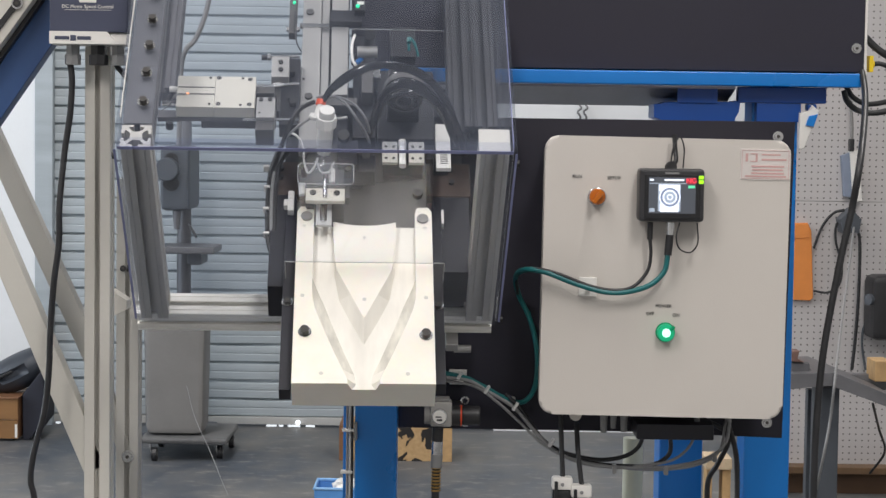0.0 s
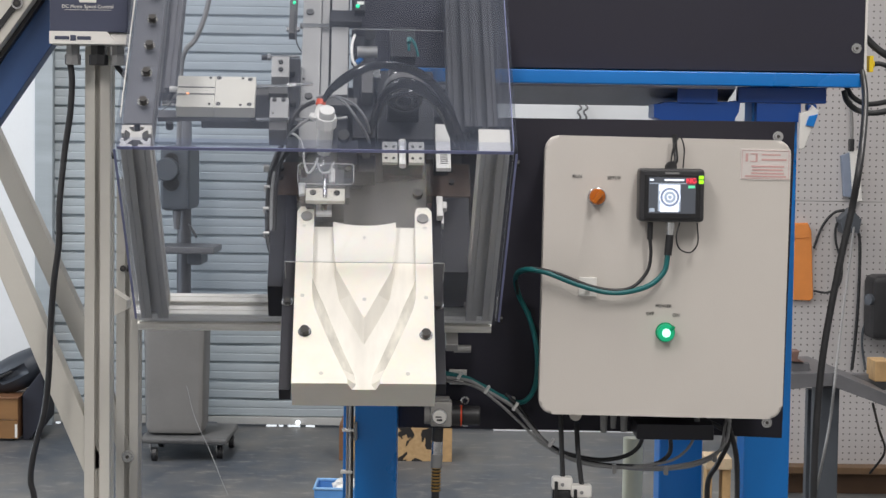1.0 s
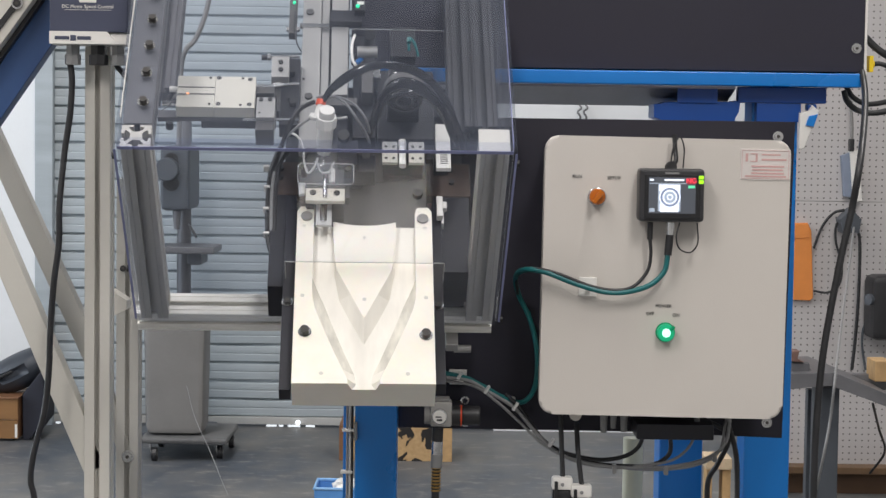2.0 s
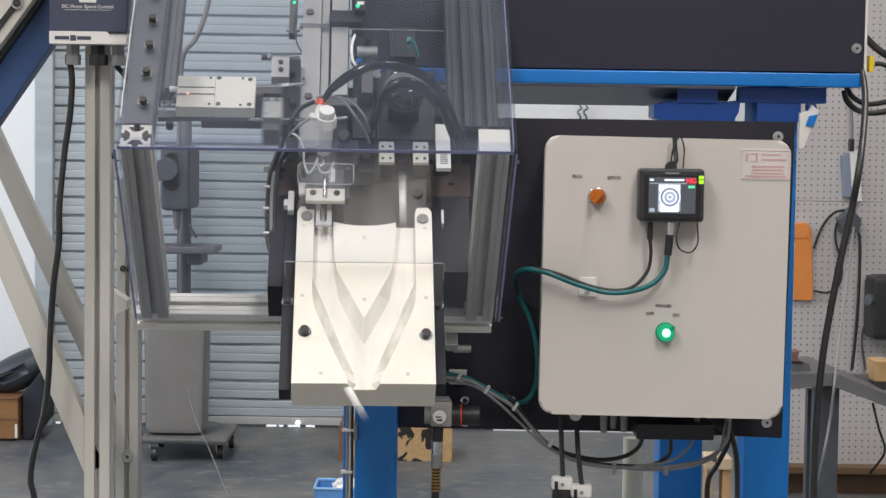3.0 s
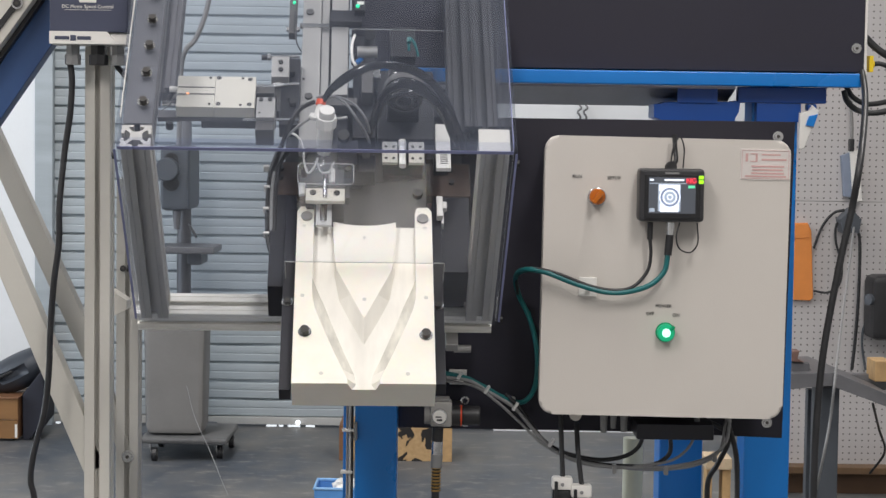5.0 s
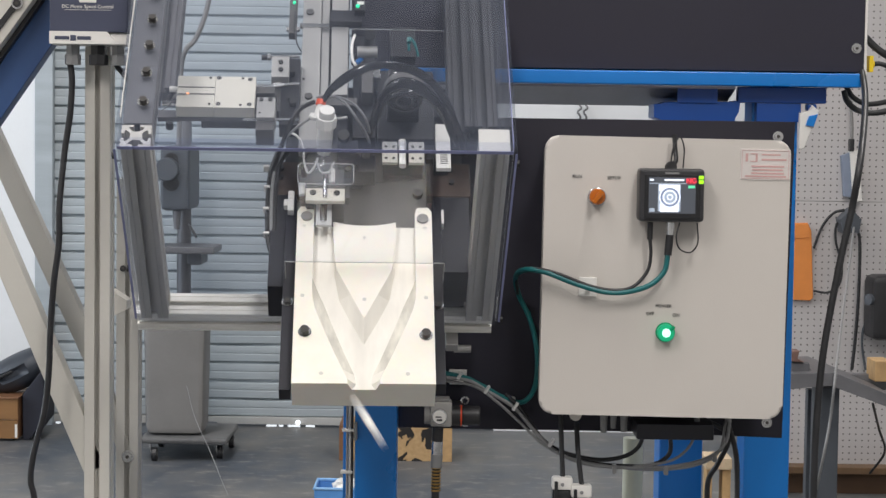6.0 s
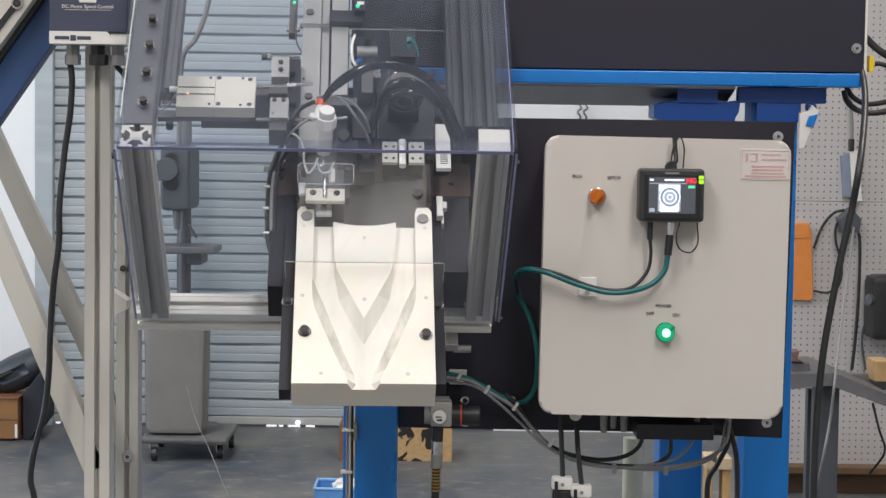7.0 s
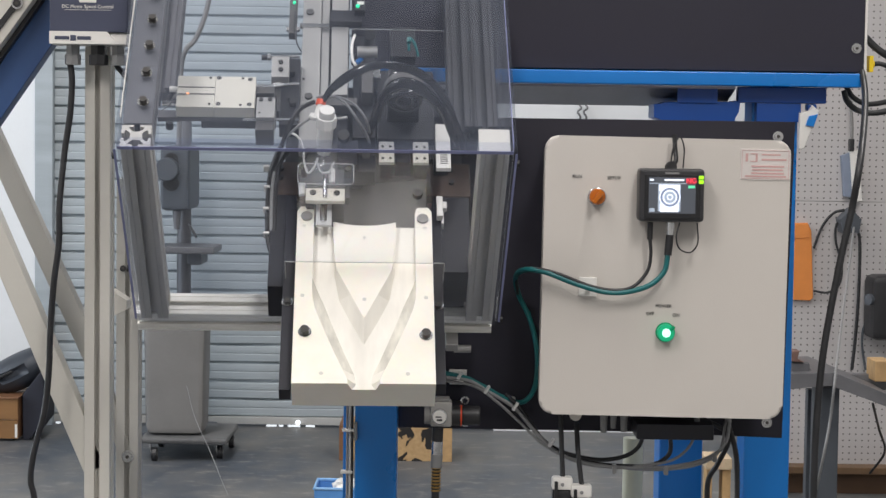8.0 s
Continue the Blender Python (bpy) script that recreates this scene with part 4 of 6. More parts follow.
def valve_cluster():
    v = thing("valve_cluster", "black and steel pneumatic fittings behind the column", "valves", MT)
    part("manifold", box((0.0470, 0.2485, -0.299), (0.0826, 0.4726, -0.235), 0.002), BLACK_PLATE, v)
    part("barrel", cyl((0.0532, 0.3985, -0.2000), (0.0847, 0.3992, -0.2000), 0.009, 20, bevel=0.001), ALU_PLATE, v)
    part("clip", tube([(0.0494, 0.4259, -0.1900), (0.0452, 0.4029, -0.1900), (0.0464, 0.3715, -0.1900), (0.0517, 0.3579, -0.1900)], 0.0022, 8), WHITE_PLASTIC, v)
    part("knob", cyl((0.0731, 0.4265, -0.1900), (0.0728, 0.3997, -0.1650), 0.0085, 18, bevel=0.001), RUBBER, v)
    part("knob_stem", cyl((0.0737, 0.4737, -0.2340), (0.0731, 0.4265, -0.1900), 0.005, 12), RUBBER, v)
    part("block", box((0.1048, 0.4110, -0.25), (0.1449, 0.4796, -0.22), 0.002), BLACK_PLATE, v)
    part("blue_fitting", cyl((0.0517, 0.3837, -0.2100), (0.0603, 0.3940, -0.2100), 0.004, 12), BLUE, v)
    part("teal_tube", tube([(0.1339, 0.4029, -0.2000), (0.1328, 0.4151, -0.1900), (0.1364, 0.4203, -0.1900), (0.1432, 0.4052, -0.1900), (0.1477, 0.3905, -0.2000)], 0.0022, 8), TEAL, v)
    part("cap", cyl((0.1336, 0.4101, -0.1900), (0.1337, 0.4203, -0.1900), 0.0036, 12), TEAL, v)
    part("silver_pin", box((0.0778, 0.3429, -0.232), (0.0890, 0.3640, -0.2), 0.001), STEEL, v)
    part("grey_block", box((0.0606, 0.3144, -0.234), (0.0778, 0.3662, -0.205), 0.001), DARK_GREY, v)


valve_cluster()


def slide_cylinder():
    c = thing("guided_cylinder", "pale aluminium guided pneumatic cylinder with a lit sensor", "cylinder", MT)
    n = -0.13
    a0, a1 = 0.2041, 0.2683
    part("body", box((-0.2088, a0, n - 0.021), (-0.1540, a1, n), 0.001), PALE_ALU, c)
    part("body", box((-0.1535, a0, n - 0.021), (-0.0949, a1, n), 0.001), PALE_ALU, c)
    for q in ((-0.1613, 0.2645, -0.1300), (-0.1142, 0.2644, -0.1300), (-0.1607, 0.2108, -0.1300), (-0.1157, 0.2094, -0.1300)):
        part("hole", cyl((q[0], q[1], n - 0.004), (q[0], q[1], n + 0.0004), 0.0022, 12), HOLE, c)
    for q in ((-0.1489, 0.2648, -0.1300), (-0.1033, 0.2623, -0.1300), (-0.1477, 0.2111, -0.1300), (-0.1027, 0.2109, -0.1300)):
        part("counterbore", cyl((q[0], q[1], n - 0.004), (q[0], q[1], n + 0.0005), 0.0036, 16), DARK_GREY, c)
    for q0, q1 in (((-0.2078, 0.2447, -0.1300), (-0.1544, 0.2447, -0.1300)), ((-0.2069, 0.2307, -0.1300), (-0.1536, 0.2307, -0.1300))):
        part("sensor_slot", box((q0[0], q0[1] - 0.0010, n - 0.002), (q1[0], q0[1] + 0.0010, n + 0.0004)), DARK_GREY, c)
    q = (-0.1930, 0.2310, -0.1300)
    part("sensor_lamp", box((q[0] - 0.0022, q[1] - 0.0011, n), (q[0] + 0.0022, q[1] + 0.0011, n + 0.0012)), LED_ORANGE, c)
    part("base", box((-0.2069, a0 + 0.002, n - 0.032), (-0.1009, a1, n - 0.0215), 0.001), SHADED_ALU, c)
    part("rail", box((-0.1742, a0 + 0.004, -0.178), (-0.0653, a1 - 0.004, n - 0.0325), 0.001), BLACK_PLATE, c)
    part("fitting", cyl((-0.2304, 0.2255, -0.1450), (-0.2091, 0.2259, -0.1450), 0.0038, 14), STEEL, c)
    part("port", cyl((-0.2219, 0.2549, -0.1450), (-0.2103, 0.2551, -0.1450), 0.0045, 14), WHITE_PLASTIC, c)
    part("sensor_lead", tube([(-0.1943, 0.2278, -0.1280), (-0.2089, 0.2263, -0.1280), (-0.2143, 0.2201, -0.1300), (-0.2188, 0.2172, -0.1400), (-0.2331, 0.2252, -0.1600)], 0.001, 6), GREY_TUBE, c)
    part("foot", box((-0.2420, 0.2414, -0.200), (-0.2102, 0.2567, -0.19), 0.001), SHADED_ALU, c)
    part("adjuster", cyl((-0.2275, 0.2633, -0.2200), (-0.2285, 0.2636, -0.2350), 0.006, 12), RUBBER, c)
    # fixed stop block and its screw
    s = thing("stop_block", "aluminium stop block with a black adjusting screw", "stop", MT)
    m = -0.16
    part("block", box((-0.0751, 0.2999, m - 0.02), (-0.0488, 0.3438, m), 0.001), ALU_PLATE, s)
    for q in ((-0.0615, 0.3303, -0.1600), (-0.0610, 0.3144, -0.1600)):
        part("screw", cyl((q[0], q[1], m), (q[0], q[1], m + 0.003), 0.0036, 14), RUBBER, s)
    part("adjusting_screw", cyl((-0.0904, 0.3469, -0.1660), (-0.0341, 0.3507, -0.1660), 0.0030, 12), STEEL, s)
    part("screw_head", cyl((-0.0912, 0.3469, -0.1660), (-0.0827, 0.3471, -0.1660), 0.0042, 12), RUBBER, s)
    part("lock_nut", cyl((-0.0827, 0.3483, -0.1660), (-0.0776, 0.3485, -0.1660), 0.0055, 6), STEEL, s)
    part("back_block", box((-0.0616, 0.2246, -0.212), (-0.0326, 0.3655, -0.185), 0.001), BLACK_PLATE, s)
    part("dark_plate", box((-0.0983, 0.2579, -0.205), (-0.0604, 0.3058, -0.190), 0.001), DARK_GREY, s)
    for q in ((-0.0450, 0.3308, -0.1850), (-0.0423, 0.2657, -0.1850), (-0.0451, 0.2752, -0.1850)):
        part("knob", cyl((q[0], q[1], -0.185), (q[0], q[1], -0.176), 0.005, 14), RUBBER, s)


slide_cylinder()


def tool_slide():
    """The moving tooling plate of the guided cylinder."""
    s = thing("tool_slide", "aluminium tooling bracket on two bright guide rods", "slide", MT)
    n = -0.13
    part("bracket", box((-0.0922, 0.1850, n - 0.03), (-0.0654, 0.2264, n), 0.001), ALU_PLATE, s)
    part("lower_block", box((-0.0928, 0.1675, n - 0.04), (-0.0668, 0.1925, n - 0.008), 0.001), DARK_GREY, s)
    for q in ((-0.0859, 0.2205, -0.1300), (-0.0728, 0.2207, -0.1300)):
        part("screw", cyl((q[0], q[1], n), (q[0], q[1], n + 0.002), 0.0032, 14), RUBBER, s)
    q = (-0.0873, 0.1939, -0.1300)
    part("dowel", cyl((q[0], q[1], n), (q[0], q[1], n + 0.0005), 0.0018, 10), RUBBER, s)
    part("guide_rod", cyl((-0.1147, 0.2631, -0.1450), (-0.0682, 0.2641, -0.1450), 0.0032, 14), STEEL, s)
    part("piston_rod", cyl((-0.1120, 0.2005, -0.1500), (-0.0299, 0.2010, -0.1500), 0.0026, 14), STEEL, s)
    part("float_joint", cyl((-0.0702, 0.2703, -0.1500), (-0.0569, 0.2718, -0.1500), 0.0048, 6), STEEL, s)
    part("rod_end", cyl((-0.0569, 0.2730, -0.1500), (-0.0319, 0.2759, -0.1500), 0.0026, 12), STEEL, s)
    part("yoke", box((-0.0962, 0.2465, n - 0.026), (-0.0680, 0.2606, n - 0.012), 0.001), DARK_GREY, s)
    return s


TOOL_SLIDE = tool_slide()


def pick_head():
    p = thing("pick_head", "white vacuum fitting above a clear pick-up plate", "pick head", MT)
    n = -0.15
    part("vacuum_body", cyl((0.0057, 0.1760, -0.1900), (0.0092, 0.1756, -0.1350), 0.0112, 8, bevel=0.001), WHITE_PLASTIC, p)
    part("collar", cyl((0.0092, 0.1753, -0.1370), (0.0100, 0.1792, -0.1200), 0.0152, 8, bevel=0.001), WHITE_PLASTIC, p)
    part("knob", cyl((0.0100, 0.1779, -0.1210), (0.0109, 0.1790, -0.1060), 0.0112, 20, bevel=0.002), WHITE_PLASTIC, p)
    part("elbow", cyl((-0.0049, 0.1868, -0.1350), (0.0022, 0.2069, -0.1250), 0.0062, 16), WHITE_PLASTIC, p)
    part("elbow_branch", cyl((-0.0140, 0.1946, -0.1350), (0.0000, 0.1880, -0.1350), 0.0052, 14), WHITE_PLASTIC, p)
    part("release_ring", cyl((0.0006, 0.2057, -0.1250), (0.0021, 0.2131, -0.1220), 0.0072, 18), RED, p, "orange release ring")
    ob = part("clear_body", cyl((0.0041, 0.1289, -0.2000), (0.0050, 0.1734, -0.1800), 0.0125, 18), CLEAR_SMALL, p)
    ob.visible_shadow = False
    ob = part("clear_plate", box((-0.0314, 0.1179, -0.206), (0.0500, 0.1582, -0.198), 0.003), CLEAR_SMALL, p, "clear polycarbonate plate")
    ob.visible_shadow = False
    e0, e1, f0, f1 = -0.0314, 0.0500, 0.1179, 0.1582
    rim = [(e0, f0 + 0.004, -0.1975), (e0 + 0.004, f0, -0.1975), (e1 - 0.004, f0, -0.1975), (e1, f0 + 0.004, -0.1975), (e1, f1 - 0.004, -0.1975), (e1 - 0.004, f1, -0.1975), (e0 + 0.004, f1, -0.1975), (e0, f1 - 0.004, -0.1975), (e0, f0 + 0.004, -0.1975)]
    part("plate_edge", tube(rim, 0.0006, 6, straight=True), FROST, p)
    for q in ((-0.0209, 0.1468, -0.1980), (0.0417, 0.1457, -0.1980)):
        part("plate_screw", cyl((q[0], q[1], -0.198), (q[0], q[1], -0.194), 0.0042, 16), DARK_STEEL, p)
    part("clear_elbow", tube([(-0.0230, 0.1728, -0.1800), (-0.0227, 0.1562, -0.1900), (-0.0166, 0.1383, -0.1960), (-0.0077, 0.1441, -0.1900), (-0.0030, 0.1585, -0.1860)], 0.0017, 8), FROST, p)
    part("clear_ring", tube([(-0.0046, 0.1566, -0.1900), (0.0022, 0.1400, -0.1950), (0.0137, 0.1402, -0.1950), (0.0217, 0.1559, -0.1900)], 0.0013, 8), FROST, p)
    part("white_tab", box((0.0136, 0.1317, -0.22), (0.0227, 0.1587, -0.207), 0.001), WHITE_PLASTIC, p)
    j = part("jaw_block", box((-0.0191, 0.0904, -0.2105), (0.0372, 0.1147, -0.203), 0.001), PALE_ALU, p)
    for q in ((-0.0086, 0.1059, -0.2030), (0.0257, 0.1054, -0.2030)):
        part("jaw_screw", cyl((q[0], q[1], -0.203), (q[0], q[1], -0.2015), 0.0048, 16), RUBBER, j)
    part("jaw_stem", cyl((0.0088, 0.0954, -0.2020), (0.0082, 0.1272, -0.1980), 0.0034, 12), STEEL, p)
    part("side_fitting", cyl((-0.0242, 0.1076, -0.2100), (-0.0254, 0.1241, -0.2050), 0.0050, 14), FROST, p)
    part("end_tab", box((0.0380, 0.0999, -0.222), (0.0437, 0.1198, -0.207), 0.001), DARK_GREY, p)
    part("support", box((-0.0190, 0.1039, -0.299), (0.0360, 0.2115, -0.2110), 0.001), DARK_GREY, p)
    part("upper_clamp", box((0.0262, 0.1589, -0.23), (0.0562, 0.2093, -0.20), 0.002), BLACK_PLATE, p)
    part("clamp_knob", cyl((0.0343, 0.2138, -0.2000), (0.0343, 0.2063, -0.1850), 0.009, 18, bevel=0.001), RUBBER, p)
    part("side_lever", tube([(0.0156, 0.1823, -0.1300), (0.0393, 0.1824, -0.1250)], 0.0022, 8), ALU_PLATE, p)
    # fixed black housing with a round window beside the head
    b = part("window_block", box((0.0463, 0.1593, -0.245), (0.0821, 0.1935, -0.215), 0.002), BLACK_PLATE, p)
    part("window", cyl((0.0681, 0.1917, -0.2150), (0.0681, 0.1888, -0.2120), 0.006, 18), DARK_GREY, b)


pick_head()


def gate():
    g = thing("escapement_gate", "small pale slotted gate below the jaw", "gate", MT)
    n = -0.226
    x0, x1, x2, x3 = -0.0042, 0.0015, 0.0121, 0.0187
    y0, y1, y2 = 0.0643, 0.0719, 0.1081
    part("fork", prism([(x0, y0), (x3, y0), (x3, y2), (x2, y2), (x2, y1), (x1, y1), (x1, y2), (x0, y2)], n - 0.006, n, 2, 0.0006), FROST, g)
    part("pin", cyl((0.0067, 0.0691, -0.2240), (0.0061, 0.1041, -0.2240), 0.0028, 12), STEEL, g)
    return g


GATE = gate()

DIAL = Vector((0.0540, 0.181, 0))


JAWS = []


def dial():
    """Indexing dial with one nest, about its own axis."""
    d = thing("indexing_dial", "dark indexing dial with a pair of drilled pale nest blocks", "dial", MT @ Matrix.Translation((DIAL.x, DIAL.y, 0)))
    part("carrier", prism([(-0.016, -0.012), (0.030, 0.002), (0.104, 0.010), (0.104, 0.046), (0.036, 0.046), (-0.016, 0.014)], NC - 0.0276, NC - 0.0262, 2), DARK_GREY, d)
    part("hub", cyl((0, 0, NC - 0.0276), (0, 0, NC - 0.024), 0.012, 24), DARK_GREY, d)
    part("saddle", box((0.1122 - DIAL.x, 0.1964 - DIAL.y, NC - 0.0266), (0.1343 - DIAL.x, 0.2278 - DIAL.y, -0.2335), 0.0008), BLACK_PLATE, d)
    for x0, x1 in ((0.0922, 0.1150), (0.1318, 0.1550)):
        x0, x1, y0, y1 = x0 - DIAL.x, x1 - DIAL.x, 0.1867 - DIAL.y, 0.2294 - DIAL.y
        nest = part("nest_jaw", box((x0, y0, -0.229), (x1, y1, -0.223), 0.0008), PALE_ALU, d, "drilled pale gripper jaw")
        part("riser", box((x0 + 0.002, y0 + 0.004, NC - 0.0266), (x1 - 0.002, y1, -0.2295)), BLACK_PLATE, nest)
        for i in (0.25, 0.75):
            for j in (0.20, 0.76):
                cx, cy = x0 + i * (x1 - x0), y0 + j * (y1 - y0)
                part("hole", cyl((cx, cy, -0.224), (cx, cy, -0.2226), 0.0024, 12), HOLE, nest)
        JAWS.append(nest)
    return d


DIAL_OB = dial()


def sweep_arm():
    """A small stop finger with a side tab, about its own middle."""
    a = thing("stop_finger", "pale stop finger with a side tab beside the dial plate", "stop finger", MT @ ARM_LEFT)
    part("finger", box((-0.004, -0.019, -0.006), (0.005, 0.020, 0.006), 0.001), WHITE_PLASTIC, a)
    part("finger_tab", box((-0.010, -0.009, -0.005), (-0.0042, 0.004, 0.005), 0.001), WHITE_PLASTIC, a)
    part("post", cyl((0.001, 0.0, -0.022), (0.001, 0.0, -0.0062), 0.0035, 12), BLACK_PLATE, a)
    return a


ARM_LEFT, ARM_RIGHT = pose(-0.0425, 0.132, -0.256), pose(0.1780, 0.126, -0.256, 0, 0, 180)
ARM_OB = sweep_arm()


def turned_part():
    """A small turned fitting: shank with a collar and a bore, along its own z."""
    t = thing("turned_fitting", "small pale turned metal fitting", "fitting", group="fittings on the chute")
    bm = cyl((0, 0, -0.030), (0, 0, 0.020), 0.0054, 20, bevel=0.0006)
    cyl((0, 0, -0.031), (0, 0, -0.020), 0.0064, 20, bm=bm, bevel=0.0006)
    part("shank", bm, mat("pale_turned_metal", (0.84, 0.83, 0.79), 0.35, 0.1, 0.08, 60), t)
    part("bore", cyl((0, 0, -0.0316), (0, 0, -0.0308), 0.0034, 14), HOLE, t)
    return t


FITTING = turned_part()
FITTINGS = [FITTING] + [copy_thing(FITTING, Matrix()) for _ in range(5)]

# ---- hoses on the machine ----
def hose(name, points, r, material, label, seg=10):
    ob = tagged(part(name, tube(points, r, seg), material), label, "hose")
    ob.matrix_world = MT
    return ob


hose("air_hose", [(0.0021, 0.2108, -0.1220), (0.0191, 0.2238, -0.1000), (0.0475, 0.2394, -0.0850), (0.0825, 0.2490, -0.0800), (0.1212, 0.2481, -0.0850), (0.1544, 0.2384, -0.1000), (0.1796, 0.2218, -0.1200), (0.1980, 0.2055, -0.1500), (0.2116, 0.2006, -0.1900), (0.2199, 0.2192, -0.2400)], 0.0031, GLOSS_TUBE, "glossy black air hose arching over the camera")
hose("air_hose", [(0.0046, 0.2089, -0.1200), (0.0273, 0.2242, -0.0980), (0.0597, 0.2368, -0.0800), (0.1005, 0.2474, -0.0780), (0.1419, 0.2466, -0.0900), (0.1712, 0.2349, -0.1100), (0.1928, 0.2153, -0.1400), (0.2044, 0.2024, -0.1800), (0.2131, 0.2191, -0.2400)], 0.0029, GLOSS_TUBE, "glossy black air hose arching over the camera")
hose("air_hose", [(0.0737, 0.2192, -0.2000), (0.0773, 0.2211, -0.1600), (0.0899, 0.2296, -0.1250), (0.1136, 0.2407, -0.1100), (0.1408, 0.2413, -0.1100), (0.1643, 0.2312, -0.1250), (0.1849, 0.2134, -0.1500), (0.1998, 0.2004, -0.1900)], 0.0034, GLOSS_TUBE, "glossy black air hose looped round the camera")
hose("air_hose", [(0.0841, 0.2194, -0.1700), (0.0933, 0.2184, -0.1300), (0.1128, 0.2254, -0.1180), (0.1384, 0.2283, -0.1180), (0.1627, 0.2222, -0.1300), (0.1852, 0.2058, -0.1600), (0.2020, 0.2007, -0.2000)], 0.0030, GLOSS_TUBE, "glossy black air hose looped round the camera")
hose("air_hose", [(0.0790, 0.2200, -0.1850), (0.0860, 0.2250, -0.1420), (0.1010, 0.2350, -0.1180), (0.1270, 0.2370, -0.1120), (0.1540, 0.2290, -0.1200), (0.1760, 0.2130, -0.1420), (0.1930, 0.1990, -0.1800)], 0.0026, GLOSS_TUBE, "thin glossy black air hose looped round the camera")
hose("air_hose", [(0.0160, 0.2170, -0.1080), (0.0560, 0.2330, -0.0860), (0.0920, 0.2440, -0.0830), (0.1320, 0.2430, -0.0920), (0.1640, 0.2310, -0.1080), (0.1880, 0.2120, -0.1340), (0.2000, 0.2010, -0.1760)], 0.0026, GLOSS_TUBE, "thin glossy black air hose arching over the camera")
hose("sensor_lead", [(-0.0057, 0.2280, -0.1300), (0.0150, 0.2269, -0.1250), (0.0357, 0.2172, -0.1300), (0.0524, 0.2072, -0.1500), (0.0651, 0.2090, -0.1800), (0.0730, 0.2148, -0.2100)], 0.0020, GREY_TUBE, "thin grey sensor lead")
hose("sensor_lead", [(-0.0016, 0.2277, -0.1320), (0.0257, 0.2236, -0.1250), (0.0505, 0.2228, -0.1400), (0.0673, 0.2127, -0.1600), (0.0745, 0.2192, -0.2000)], 0.0018, GREY_TUBE, "thin grey sensor lead")
hose("grey_hose", [(-0.0088, 0.2186, -0.1300), (-0.0281, 0.2043, -0.1300), (-0.0416, 0.1864, -0.1400), (-0.0500, 0.1782, -0.1600), (-0.0600, 0.1820, -0.2000), (-0.0694, 0.1850, -0.2400)], 0.0036, RUBBER, "dark hose curving down beside the column")
hose("grey_hose", [(-0.0131, 0.1912, -0.1350), (-0.0292, 0.1798, -0.1400), (-0.0459, 0.1783, -0.1600), (-0.0634, 0.1842, -0.2000), (-0.0747, 0.1896, -0.2450)], 0.0020, GREY_TUBE, "thin grey hose curving beside the column")
hose("white_loop", [(-0.0576, 0.1843, -0.2000), (-0.0549, 0.1928, -0.1800), (-0.0426, 0.1974, -0.1750), (-0.0301, 0.1910, -0.1800), (-0.0232, 0.1755, -0.1900)], 0.0016, WHITE_PLASTIC, "thin white tube loop")
for k, (dx, r, mt) in enumerate(((0, 0.0034, RUBBER), (0.006, 0.003, GREY_TUBE), (0.011, 0.0036, RUBBER))):
    pts = [Vector(q) + Vector((dx, 0, 0)) for q in ((-0.0611, 0.2317, -0.2500), (-0.0726, 0.2128, -0.2600), (-0.0775, 0.1781, -0.2700), (-0.0778, 0.1372, -0.2750), (-0.0764, 0.0971, -0.2800), (-0.0721, 0.0685, -0.2850), (-0.0608, 0.0491, -0.2900))]
    hose("hose_bundle", pts, r, mt, "dark hoses bundled along the machine side")

for q in ((-0.0821, 0.2131, -0.2680), (-0.0799, 0.1753, -0.2720), (-0.0802, 0.1358, -0.2760), (-0.0787, 0.0922, -0.2820)):
    ob = tagged(part("hose_tie", box((q[0] - 0.004, q[1] - 0.0022, q[2] - 0.006), (q[0] + 0.005, q[1] + 0.0022, q[2] + 0.006), 0.001), WHITE_PLASTIC), "white nylon tie round the hose bundle", "cable tie", "cable ties")
    ob.matrix_world = MT

gb = bmesh.new()
for xa, xb in ((-0.8903, -0.8385), (-0.8270, -0.8040), (-0.7810, -0.7177), (-0.6889, -0.6428), (-2.0127, -1.9781), (-1.9666, -1.9436)):
    box((xa, 9.455, 0.001), (xb, 9.462, 0.009), 0, gb)
gap = tagged(part("daylight_gap", gb, glow("daylight", (0.9, 0.95, 1.0), 0.9)), "bright daylight leaking under the roll-up door", "light gap", kind="structure")
part("glint", cyl((-0.7264, 9.415, 0.028), (-0.7264, 9.421, 0.028), 0.012, 16), glow("daylight_spot", (0.9, 0.95, 1.0), 2.0), gap)

# ---- services under the control box ----
for hx in (0.675, 0.705):
    tagged(part("wire_hook", tube([(hx, 9.40, 1.665), (hx + 0.010, 9.385, 1.645), (hx - 0.008, 9.385, 1.625), (hx + 0.006, 9.385, 1.600), (hx, 9.40, 1.580)], 0.005, 8), BENCH_STEEL), "bent wire hook on the white wall", "hook", "wall hooks")
for q in ((0.2700, 2.8600, 0.9860), (0.3500, 2.8600, 0.9850), (0.4250, 2.8600, 1.0060)):
    tagged(part("cable_clip", box((q[0] - 0.0035, q[1] - 0.006, q[2] - 0.005), (q[0] + 0.0030, q[1] + 0.004, q[2] + 0.009), 0.001), GREY_TUBE), "small grey clip on the slung cables", "cable clip", "cable clips")


